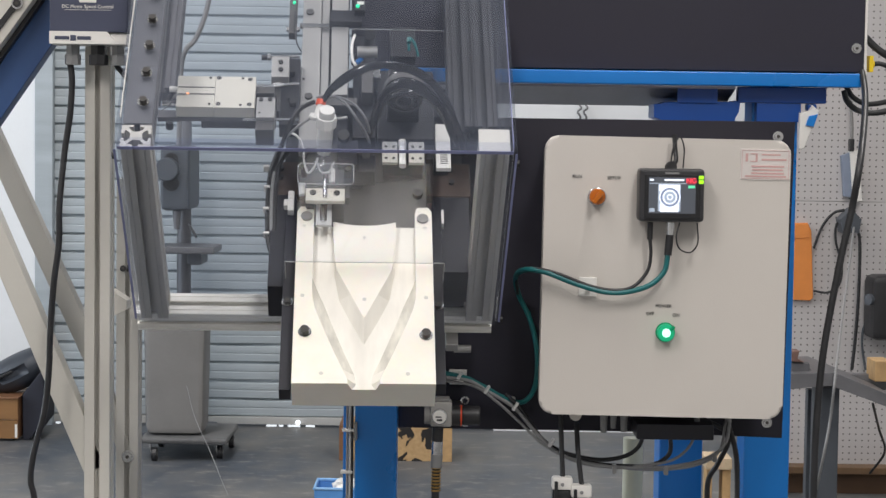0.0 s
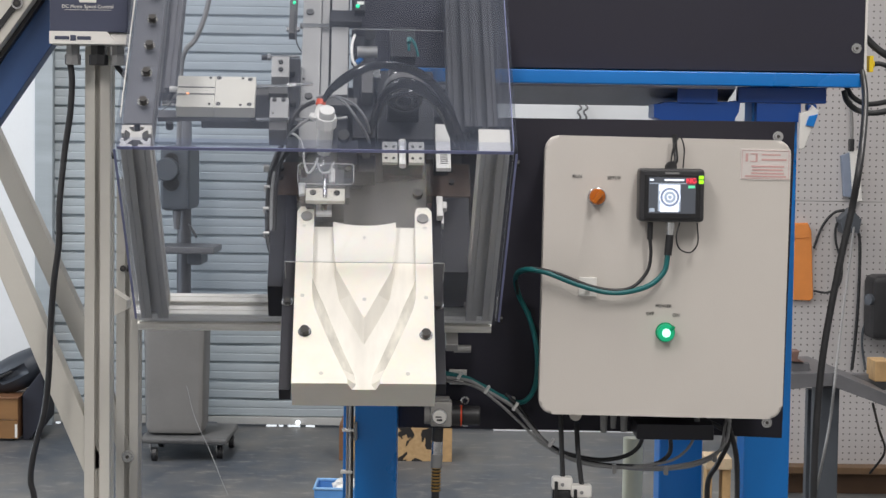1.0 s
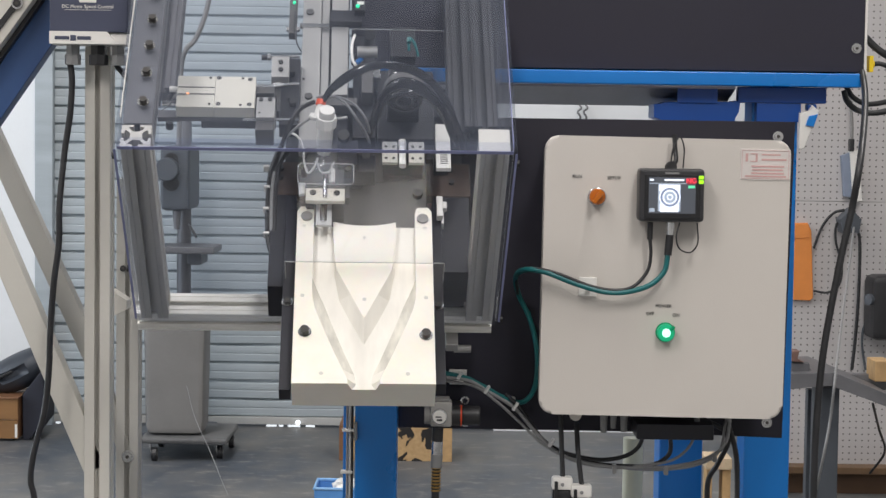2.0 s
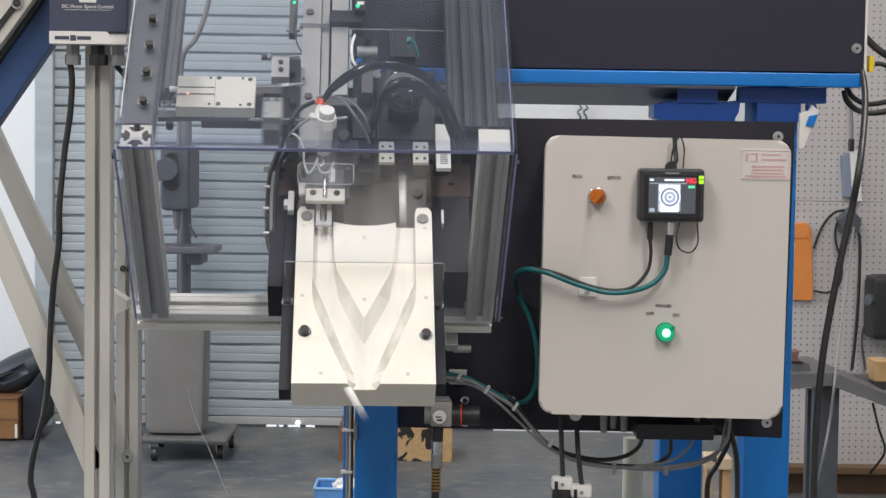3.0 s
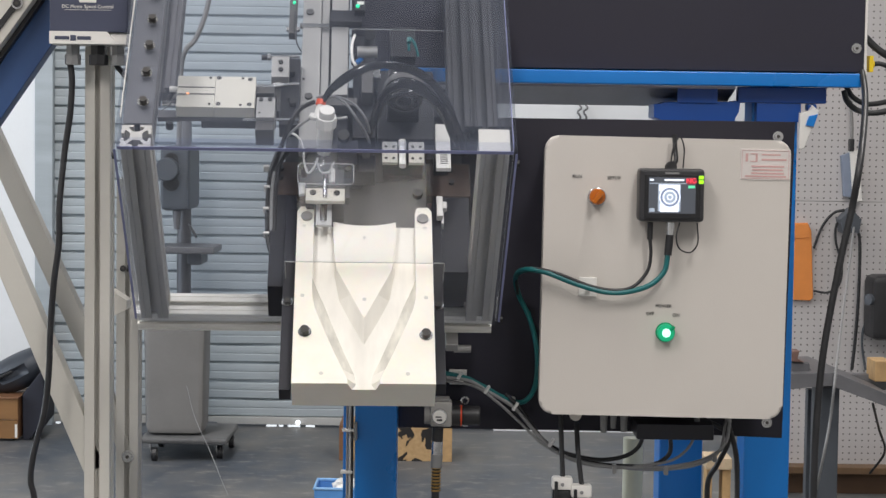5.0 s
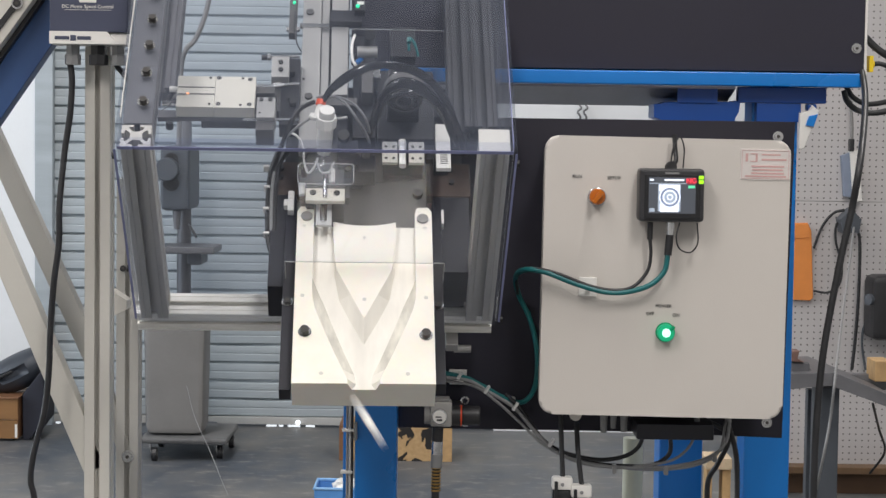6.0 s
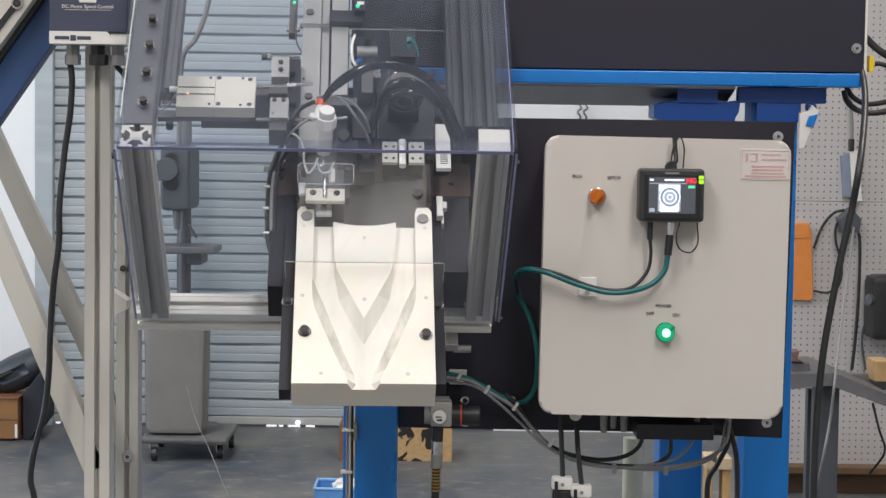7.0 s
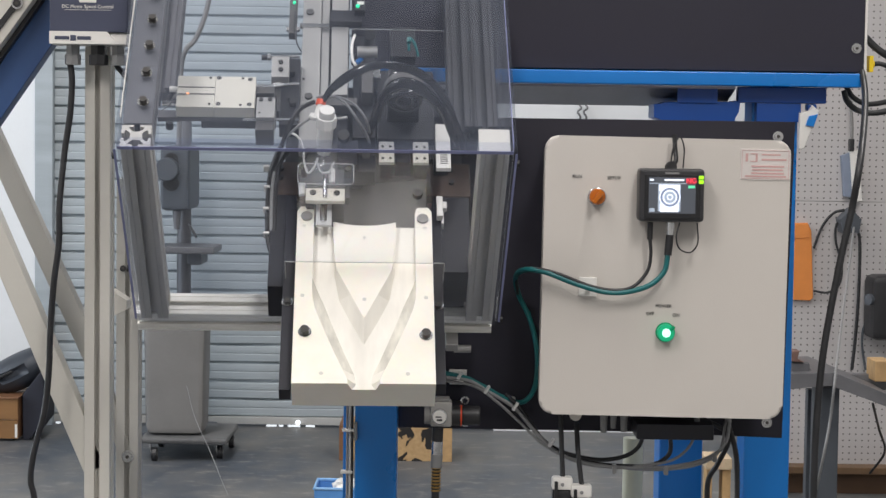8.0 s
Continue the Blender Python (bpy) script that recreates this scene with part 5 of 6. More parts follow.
def air_regulator():
    r = thing("air_regulator", "grey air regulator with a round pressure gauge", "regulator")
    y = 2.80
    part("body", box((-0.0153, y, 1.0589), (0.0172, y + 0.034, 1.0968), 0.003), mat("cast_grey", (0.38, 0.37, 0.35), 0.5, 0.2), r)
    part("top_cap", box((-0.0122, y + 0.004, 1.0968), (0.0134, y + 0.03, 1.1019), 0.001), BIN_GREY, r)
    q = (-0.0016, 2.8000, 1.0752)
    g = part("gauge", cyl((q[0], y - 0.008, q[2]), (q[0], y, q[2]), 0.0118, 28, bevel=0.001), STEEL, r)
    part("dial_face", cyl((q[0], y - 0.0086, q[2]), (q[0], y - 0.0079, q[2]), 0.0098, 24), WHITE_PLASTIC, g)
    part("needle", box((q[0] - 0.006, y - 0.0092, q[2] - 0.0008), (q[0] + 0.003, y - 0.0086, q[2] + 0.0008)), RUBBER, g)
    part("scale_mark", box((q[0] - 0.004, y - 0.0090, q[2] - 0.006), (q[0] + 0.004, y - 0.0086, q[2] - 0.0035)), RUBBER, g)
    x0, x1, x2, x3 = 0.0172, 0.0300, 0.0360, 0.0600
    z = q[2] - 0.001
    part("neck", cyl((x0, y + 0.017, z), (x1, y + 0.017, z), 0.0155, 20), RUBBER, r)
    part("lock_ring", cyl((x1, y + 0.017, z), (x1 + 0.0022, y + 0.017, z), 0.0165, 20), RED, r, "orange lock ring")
    part("knob", cyl((x1 + 0.0022, y + 0.017, z), (x3, y + 0.017, z), 0.0150, 20, bevel=0.002), RUBBER, r)
    part("inlet", cyl((-0.0247, y + 0.017, z), (-0.0153, y + 0.017, z), 0.014, 16), BIN_GREY, r)
    for py in ((0.0368, 2.8200, 1.0953), (0.0373, 2.8200, 1.0615)):
        ring = bmesh.new()
        pts = [(py[0] + 0.0052 * math.cos(a * math.tau / 16), 2.83, py[2] + 0.0052 * math.sin(a * math.tau / 16)) for a in range(17)]
        part("eyelet", tube(pts, 0.0016, 6, straight=True, bm=ring), STEEL, r)
    part("mount", box((x0, y + 0.03, z - 0.012), (x2, 2.899, z + 0.012), 0.001), BLACK_PLATE, r)
    part("outlet", cyl((-0.0039, 2.8150, 1.0556), (-0.0045, 2.8150, 1.0339), 0.0085, 14), RUBBER, r)
    cp = part("quick_coupler", cyl((-0.0045, 2.8150, 1.0356), (-0.0051, 2.8150, 1.0131), 0.0085, 16, bevel=0.001), STEEL, r, "steel and plastic quick coupler")
    part("coupler_sleeve", cyl((-0.0051, 2.8150, 1.0148), (-0.0057, 2.8150, 0.9940), 0.0090, 16, bevel=0.001), GREY_TUBE, cp)
    h = tagged(part("supply_hose", tube([(-0.0057, 2.8150, 0.9974), (-0.0062, 2.8150, 0.9661), (-0.0065, 2.8150, 0.9313), (-0.0042, 2.8200, 0.7552)], 0.0062, 12), RUBBER), "black supply hose with a brass strain spring", "hose")
    brass = mat("brass_spring", (0.42, 0.26, 0.08), 0.35, 0.8)
    p0, p1 = Vector((-0.0057, 2.8150, 0.9940)), Vector((-0.0061, 2.8150, 0.9592))
    for k in range(8):
        c = p0.lerp(p1, k / 7)
        part("spring_turn", cyl(c + Vector((0, 0, 0.0012)), c - Vector((0, 0, 0.0012)), 0.0078, 14), brass, h)


air_regulator()

cable("signal_cable", [(0.0062, 2.8400, 1.1294), (0.0428, 2.8500, 1.1234), (0.0737, 2.8600, 1.1050), (0.1134, 2.8600, 1.0809), (0.1445, 2.8600, 1.0462), (0.1800, 2.8600, 1.0132), (0.2285, 2.8600, 0.9945), (0.2898, 2.8600, 0.9900), (0.3597, 2.8600, 0.9928), (0.4119, 2.8600, 1.0059), (0.4402, 2.8600, 1.0292), (0.4472, 2.8600, 1.0654)], 0.0028, GREY_TUBE, "grey signal cable slung under the control box")
cable("signal_cable", [(0.0063, 2.8450, 1.1236), (0.0517, 2.8550, 1.1141), (0.0871, 2.8600, 1.0893), (0.1225, 2.8600, 1.0582), (0.1580, 2.8600, 1.0252), (0.2021, 2.8600, 1.0029), (0.2637, 2.8620, 0.9911), (0.3338, 2.8620, 0.9868), (0.3949, 2.8620, 0.9947), (0.4311, 2.8620, 1.0164), (0.4414, 2.8620, 1.0650)], 0.0022, GREY_TUBE, "pale signal cable slung under the control box")
cable("signal_cable", [(0.1003, 2.8700, 1.1004), (0.1269, 2.8680, 1.0746), (0.1582, 2.8660, 1.0313), (0.1936, 2.8660, 1.0106), (0.2463, 2.8660, 1.0007), (0.2900, 2.8660, 1.0084), (0.3115, 2.8660, 1.0299), (0.3082, 2.8660, 1.0625)], 0.0034, RUBBER, "black cable looping under the control box")
cable("signal_cable", [(0.2116, 2.8700, 0.9986), (0.2642, 2.8680, 0.9918), (0.3254, 2.8660, 0.9930), (0.3539, 2.8660, 1.0093), (0.3569, 2.8660, 1.0341), (0.3528, 2.8660, 1.0631)], 0.0034, RUBBER, "black cable looping under the control box")
cable("signal_cable", [(0.3934, 2.8500, 1.0662), (0.3905, 2.8500, 1.0398), (0.3771, 2.8500, 1.0177), (0.3502, 2.8550, 1.0006), (0.2983, 2.8580, 0.9923)], 0.0022, GREY_TUBE, "thin grey cable under the control box")
cable("signal_cable", [(0.4164, 2.8700, 1.0608), (0.4403, 2.8700, 1.0487), (0.4461, 2.8700, 1.0285), (0.4325, 2.8800, 0.9938), (0.4204, 2.9000, 0.9560), (0.4259, 2.9000, 0.8664)], 0.0042, RUBBER, "black cable dropping from the control box")
cable("signal_cable", [(0.4472, 2.8700, 1.0550), (0.4587, 2.8700, 1.0154), (0.4623, 2.8700, 0.9712), (0.4629, 2.8700, 0.8735)], 0.0042, RUBBER, "black cable dropping from the control box")
for a, b, c in (((0.1839, 2.8400, 1.0735), (0.1858, 2.8300, 1.0271), (0.1878, 2.8200, 0.9784)), ((0.2081, 2.8400, 1.0738), (0.2103, 2.8200, 1.0205), (0.2165, 2.8100, 0.9685))):
    cable("mains_lead", [a, b, c], 0.0040, RUBBER, "black mains lead running down to its plug")
    pl = thing("mains_plug", "white and black mains plug hanging on its lead", "plug")
    cx, cy, cz = c
    part("cap", box((cx - 0.017, cy - 0.010, cz - 0.016), (cx + 0.015, cy + 0.012, cz + 0.004), 0.004), WHITE_PLASTIC, pl)
    part("body", box((cx - 0.016, cy - 0.009, cz - 0.060), (cx + 0.014, cy + 0.011, cz - 0.0165), 0.003), RUBBER, pl)
    part("clip", box((cx - 0.013, cy - 0.014, cz - 0.034), (cx - 0.008, cy - 0.0092, cz - 0.002), 0.001), RUBBER, pl)
    part("screw", cyl((cx - 0.001, cy - 0.0115, cz - 0.007), (cx - 0.001, cy - 0.0098, cz - 0.007), 0.0028, 12), GREY_TUBE, pl)
glands = thing("cable_glands", "row of grey cable glands under the control box", "cable glands")
for off, drop, w in ((-0.0918, 0.0275, 0.006), (-0.0772, 0.0206, 0.005), (-0.0609, 0.0258, 0.006), (0.0506, 0.012, 0.005), (0.0987, 0.0086, 0.005)):
    x, z = 0.3414 + off, 1.0764
    part("gland", cyl((x, 2.83, z), (x, 2.83, z - drop), w, 12, w * 0.8), GREY_TUBE, glands)
duct = thing("under_bracket", "black bracket below the control box", "bracket")
part("bracket", box((0.2971, 2.80, 1.0438), (0.4141, 2.899, 1.0676), 0.002), BLACK_PLATE, duct)
for q in ((0.0707, 2.8450, 1.1105), (0.1147, 2.8500, 1.0842), (0.0287, 2.8400, 1.1324), (0.1713, 2.8500, 1.0288)):
    tie = tagged(part("cable_tie", box((-0.0022, -0.005, -0.007), (0.0022, 0.007, 0.007), 0.001, m=Matrix.Translation(q) @ pose(0, 0, 0, 0, 32, 0)), FROST), "white nylon cable tie round the cables", "cable tie", "cable ties")
for a, b in (((0.0123, 2.8930, 1.1342), (0.0398, 2.8930, 1.1266)), ((0.0125, 2.8930, 1.1191), (0.0347, 2.8930, 1.1123)), ((0.0992, 2.8930, 1.1043), (0.1163, 2.8930, 1.0850))):
    mnt = tagged(part("tie_mount", box((min(a[0], b[0]), 2.885, min(a[2], b[2])), (max(a[0], b[0]), 2.899, min(a[2], b[2]) + 0.008), 0.001), WHITE_PLASTIC), "white adhesive cable tie mount on the black panel", "tie mount", "tie mounts")

pc = thing("post_cables", "grey cables tied along the blue post", "cables")
for k, lx in enumerate((-0.1420, -0.1378, -0.1343)):
    part("lead", tube([(lx, 2.805 + 0.002 * k, 1.15), (lx + 0.001, 2.803, 0.95), (lx - 0.001, 2.806, 0.75), (lx, 2.803, 0.2)], 0.0018, 8), (GREY_TUBE, FROST, RUBBER)[k], pc)
for q in ((-0.1407, 2.8000, 1.0517), (-0.1426, 2.8000, 0.9878)):
    part("tie", box((q[0] - 0.008, 2.797, q[2] - 0.0018), (q[0] + 0.010, 2.812, q[2] + 0.0018), 0.0006), WHITE_PLASTIC, pc)
part("clip", box((-0.1308, 2.789, 1.0380), (-0.1257, 2.7995, 1.0655), 0.001), GREY_TUBE, pc)

# ---- far floor things ----
DOLLY_GREY = mat("dusty_dark_plastic", (0.13, 0.13, 0.13), 0.6, 0.0, 0.3, 14, 0.03)


def rolling_bin():
    b = thing("rolling_bin", "slim grey plastic bin on a wheeled dolly", "bin")
    y0, y1 = 8.45, 8.66
    z0 = 0.112
    x0, x1 = -1.3620, -1.0740
    bm = box((x0, y0, z0), (x1, y1, 0.6596), 0.035)
    for v in bm.verts:
        if v.co.z < z0 + 0.05:
            v.co.x = (x0 + x1) / 2 + (v.co.x - (x0 + x1) / 2) * 0.93
    part("body", bm, BIN_GREY, b)
    part("rim", box((x0 - 0.012, y0 - 0.012, 0.6544), (x1 + 0.012, y1 + 0.012, 0.6699), 0.006), BIN_GREY, b)
    part("dolly", box((-1.3661, 8.40, z0 - 0.032), (-0.9683, 8.85, z0 - 0.002), 0.012), DOLLY_GREY, b)
    for x, y in ((-1.3016, 8.42), (-1.0116, 8.50), (-1.3273, 8.8), (-0.9937, 8.8)):
        w = part("caster", cyl((x - 0.012, y, 0.031), (x + 0.012, y, 0.031), 0.031, 20, bevel=0.004), RUBBER, b)
        part("hub", cyl((x - 0.0135, y, 0.031), (x + 0.0135, y, 0.031), 0.012, 14), GREY_TUBE, w)
        part("fork", box((x - 0.018, y - 0.012, 0.03), (x - 0.0142, y + 0.02, z0 - 0.0325), 0.001), STEEL, w)


rolling_bin()


def drill_press():
    d = thing("pedestal_drill", "dark grey pedestal drill seen through the hood", "drill")
    x = -1.2668
    part("column", cyl((x, 9.1, 0.04), (x, 9.1, 1.75), 0.035, 20), BENCH_STEEL, d)
    part("head", box((x - 0.075, 8.80, 1.1246), (x + 0.065, 9.18, 1.4318), 0.025), DEEP_GREY, d)
    part("front_cover", cyl((x - 0.035, 8.74, 1.3208), (x - 0.035, 8.82, 1.3208), 0.055, 24, bevel=0.008), DEEP_GREY, d)
    for dz, r in ((0.075, 0.034), (-0.035, 0.038)):
        part("vent", cyl((x - 0.02, 8.795, 1.29 + dz), (x - 0.02, 8.802, 1.29 + dz), r, 20), RUBBER, d)
    part("chuck", cyl((x, 8.85, 1.1246), (x, 8.85, 1.0354), 0.022, 16, 0.014), BENCH_STEEL, d)
    part("table", box((x - 0.09, 8.75, 0.9245), (x + 0.19, 9.06, 0.9570), 0.006), BENCH_STEEL, d)
    part("bracket", box((x + 0.05, 8.85, 0.8649), (x + 0.12, 9.08, 0.9245), 0.01), DEEP_GREY, d)
    part("feed_lever", tube([(x + 0.06, 8.84, 1.06), (x + 0.10, 8.80, 1.00)], 0.006, 8), RUBBER, d)
    part("base", box((x - 0.2, 8.92, 0), (x + 0.15, 9.28, 0.05), 0.01), DEEP_GREY, d)


DEEP_GREY = mat("dark_machine_paint", (0.075, 0.085, 0.10), 0.45, 0.0, 0.15, 8, 0.02)
drill_press()
cable("power_flex", [(-1.1032, 8.8000, 2.1701), (-1.1341, 8.8000, 2.0379), (-1.1786, 8.8000, 1.9317), (-1.2234, 8.8000, 1.8783), (-1.2512, 8.8500, 1.7738), (-1.2671, 8.9000, 1.4210)], 0.012, BIN_GREY, "grey cord hanging in front of the roll-up door")
cable("thin_string", [(-1.1599, 8.4400, 0.3434), (-1.1018, 8.3000, 0.2177), (-0.9951, 8.0000, 0.1172), (-0.8697, 7.6200, -0.0043), (-0.7958, 7.3707, 0.0000)], 0.0014, GREY_TUBE, "thin pale cord trailing across the floor", seg=6)


def splashed_box():
    m, nt, p = nodes_of("splashed_board")
    N, L = nt.nodes.new, nt.links.new
    tc, a, b = N("ShaderNodeTexCoord"), N("ShaderNodeTexNoise"), N("ShaderNodeTexNoise")
    a.inputs["Scale"].default_value, a.inputs["Detail"].default_value, a.inputs["Distortion"].default_value = 9.0, 1.5, 1.6
    b.inputs["Scale"].default_value, b.inputs["Detail"].default_value = 60, 4
    L(tc.outputs["Object"], a.inputs["Vector"])
    L(tc.outputs["Object"], b.inputs["Vector"])
    r, g, mx = N("ShaderNodeValToRGB"), N("ShaderNodeValToRGB"), N("ShaderNodeMix")
    r.color_ramp.elements[0].position, r.color_ramp.elements[1].position = 0.57, 0.60
    g.color_ramp.elements[0].color, g.color_ramp.elements[1].color = (0.36, 0.22, 0.09, 1), (0.62, 0.42, 0.22, 1)
    mx.data_type = "RGBA"
    L(a.outputs[0], r.inputs[0])
    L(b.outputs[0], g.inputs[0])
    L(r.outputs[0], mx.inputs[0])
    L(g.outputs[0], mx.inputs[6])
    mx.inputs[7].default_value = (0.015, 0.013, 0.012, 1)
    L(mx.outputs[2], p.inputs["Base Color"])
    p.inputs["Roughness"].default_value = 0.7
    w = thing("wooden_box", "raw board box with black paint splashes on the floor", "box")
    x0, x1, z1 = -0.4652, 0.0542, 0.1598
    part("front_board", box((x0 + 0.03, 8.50, 0.0), (x1 - 0.045, 8.52, z1), 0.002), m, w)
    part("end_board", box((x0, 8.495, 0.0), (x0 + 0.029, 8.8, z1 + 0.004), 0.002), WOOD, w)
    part("end_board", box((x1 - 0.044, 8.495, 0.0), (x1, 8.8, z1 + 0.004), 0.002), PLY, w)
    part("back_board", box((x0 + 0.03, 8.78, 0.0), (x1 - 0.045, 8.80, z1), 0.002), PLY, w)


splashed_box()


def blue_tote():
    t = thing("blue_tote", "small blue tote holding a crumpled white bag", "tote")
    x0, x1, zt = -0.4892, -0.3041, 0.1153
    bm = bmesh.new()
    for lo, hi in (((x0, 7.2, 0), (x1, 7.206, zt)), ((x0, 7.4, 0), (x1, 7.406, zt)), ((x0, 7.206, 0), (x0 + 0.006, 7.4, zt)), ((x1 - 0.006, 7.206, 0), (x1, 7.4, zt)), ((x0, 7.2, 0), (x1, 7.4, 0.006))):
        box(lo, hi, 0.0, bm)
    part("tub", bm, mat("sky_blue_plastic", (0.12, 0.33, 0.72), 0.35), t)
    part("rim", tube([(x0, 7.2, zt), (x1, 7.2, zt), (x1, 7.4, zt), (x0, 7.4, zt), (x0, 7.2, zt)], 0.006, 8, straight=True), mat("sky_blue_rim", (0.25, 0.48, 0.80), 0.35), t)
    bag = bmesh.new()
    bmesh.ops.create_icosphere(bag, subdivisions=4, radius=1)
    for v in bag.verts:
        n = noise.noise(v.co * 3.1) * 0.25 + noise.noise(v.co * 9) * 0.10
        v.co = Vector(((x0 + x1) / 2 + 0.03, 7.3, zt - 0.01)) + Vector((v.co.x * 0.055, v.co.y * 0.08, v.co.z * 0.035)) * (1 + n)
    tagged(part("white_bag", bag, WHITE_PLASTIC), "crumpled white plastic bag lying in the blue tote", "bag")


blue_tote()


def left_clutter():
    c = thing("wooden_crate", "orange-brown wooden crate on the workshop floor", "crate")
    x0, x1 = -2.60, -2.030
    tan = mat("orange_brown_wood", (0.25, 0.125, 0.045), 0.6, 0.0, 0.22, 10, 0.05, 90, (0.2, 1, 1))
    part("front_board", box((x0, 8.88, 0.106), (x1, 8.90, 0.207), 0.002), tan, c)
    part("front_board", box((x0, 8.88, 0.015), (x1, 8.90, 0.103), 0.002), tan, c)
    part("side_board", box((x1 - 0.02, 8.901, 0.015), (x1, 9.2, 0.207), 0.002), WOOD, c)
    part("lid", box((x0, 8.87, 0.2075), (x1 + 0.006, 9.2, 0.217), 0.002), WOOD, c)
    part("skid", box((x0, 8.90, 0.0), (x1 - 0.03, 9.18, 0.015)), RUBBER, c)
    part("label", box((x1 - 0.014, 8.8785, 0.02), (x1 - 0.002, 8.8802, 0.085)), WHITE_PLASTIC, c, "white paper strip")
    s = thing("vehicle_seat", "dark grey moulded seat shell leaning on the crate", "seat")
    vinyl = mat("dark_grey_vinyl", (0.038, 0.044, 0.056), 0.38, 0.0, 0.2, 12, 0.03)
    lean = Matrix.Translation((-2.055, 9.04, 0.322)) @ pose(0, 0, 0, 0, -27, 0)
    bm = bmesh.new()
    bmesh.ops.create_uvsphere(bm, u_segments=40, v_segments=20, radius=1)
    for v in bm.verts:
        u = Vector(v.co)
        dish = 0.020 if u.y < -0.3 and (u.x * 1.6 + 0.2) ** 2 + (u.z * 2.2) ** 2 < 0.35 else 0.0
        v.co = lean @ Vector((u.x * 0.195, u.y * 0.10 + dish, u.z * 0.088 + 0.02 * u.x * u.x))
    part("shell", bm, vinyl, s)
    part("slot", box((-0.10, -0.098, 0.010), (-0.01, -0.070, 0.024), 0.005, m=lean), RUBBER, s)
    part("back", prism([(-1.925, 0.345), (-1.915, 0.30), (-1.920, 0.09), (-1.985, 0.0), (-2.020, 0.0), (-2.022, 0.22)], 8.93, 9.2, 1, 0.012), mat("dark_navy_cloth", (0.018, 0.020, 0.032), 0.7, 0.0, 0.25, 20, 0.03), s)


left_clutter()

# grey-green pipe and timber behind the stand
tagged(part("plastic_pipe", cyl((0.3425, 3.3, 0), (0.3445, 3.3, 0.9656), 0.018, 24), mat("pale_green_pipe", (0.62, 0.63, 0.50), 0.45)), "pale grey-green plastic pipe standing behind the panel", "pipe")
tr = thing("timber_trestle", "pale timber trestle with a lit crosspiece", "trestle")
part("top", box((0.9508, 6.6, 0.3196), (1.0436, 6.75, 0.3603), 0.003), mat("pale_timber", (0.58, 0.45, 0.30), 0.65, 0, 0.18, 14, 0.04, 90), tr)
part("leg", box((1.0127, 6.62, 0), (1.0430, 6.70, 0.3196), 0.002), PLY, tr)
part("leg", box((0.9562, 6.62, 0), (0.9764, 6.70, 0.3196), 0.002), PLY, tr)

# ---- right side ----
def bench():
    b = thing("steel_bench", "worn grey steel workbench with a dark leg", "workbench")
    y = 6.6
    zt = 0.6584
    part("top", prism([(1.2352, 0.6682), (1.4020, 0.6745), (1.6299, 0.5846), (1.6312, 0.5400), (1.3871, 0.6298), (1.2366, 0.6115)], y, y + 0.5, 1, 0.002), BENCH_STEEL, b)
    part("back_rail", box((1.4870, 7.0, 0.5602), (2.4, 7.05, 0.6203), 0.003), BENCH_STEEL, b)
    part("leg", box((1.3562, 6.7, 0), (1.4422, 6.78, 0.6084), 0.003), DEEP_GREY, b)
    part("leg", box((1.3672, 6.9, 0), (1.3883, 6.95, 0.5721), 0.002), DEEP_GREY, b)
    v = thing("bench_vice", "old rusty bench vice on the workbench", "vice")
    rust = mat("rusty_iron", (0.20, 0.12, 0.10), 0.6, 0.4, 0.3, 30, 0.05)
    part("body", box((1.2556, 6.66, 0.6544), (1.3248, 6.8, 0.7035), 0.008), BENCH_STEEL, v)
    part("jaw", prism([(1.2436, 0.7079), (1.2588, 0.7447), (1.2831, 0.7451), (1.2717, 0.7164), (1.3003, 0.7046)], 6.64, 6.72, 1, 0.003), rust, v)
    part("screw", cyl((1.3125, 6.7000, 0.6810), (1.3381, 6.6600, 0.6496), 0.012, 14), BENCH_STEEL, v)
    skirting = tagged(part("skirting_board", box((1.40, 7.86, 0.0), (2.7, 7.899, 0.0819), 0.003), mat("dark_stained_board", (0.085, 0.044, 0.022), 0.6, 0, 0.25, 9, 0.04, 90, (0.2, 1, 1))), "brown wooden board along the base of the pegboard", "board")
    led = tagged(part("ledge", box((1.40, 7.80, 0.0927), (2.7, 7.899, 0.1216), 0.003), mat("light_brown_ledge", (0.15, 0.088, 0.045), 0.6, 0, 0.2, 10, 0.04)), "light brown wooden ledge below the pegboard", "ledge")
    w = tagged(part("timber_block", box((1.6144, 6.9, 0.6056), (1.6796, 7.04, 0.6817), 0.003), PLY), "offcut timber block on the workbench", "block")
    tool = thing("black_power_tool", "black power tool hanging on the pegboard", "tool")
    part("housing", box((1.7873, 7.72, 0.6693), (1.9137, 7.899, 0.9396), 0.03), RUBBER, tool)
    part("dial", cyl((1.7729, 7.74, 0.8404), (1.8104, 7.76, 0.8404), 0.024, 18), DEEP_GREY, tool)


bench()


def envelope():
    e = thing("manila_envelope", "orange manila envelope pinned to the pegboard", "envelope")
    part("sleeve", prism([(1.4591, 1.1491), (1.5426, 1.1502), (1.5579, 1.1146), (1.5724, 0.8321), (1.5584, 0.8199), (1.4673, 0.8234)], 7.872, 7.899, 1, 0.006), ENVELOPE, e)
    part("flap", prism([(1.4593, 1.1419), (1.5428, 1.1431), (1.5466, 1.0905), (1.4609, 1.0798)], 7.868, 7.8725, 1, 0.001), ENVELOPE, e)


envelope()


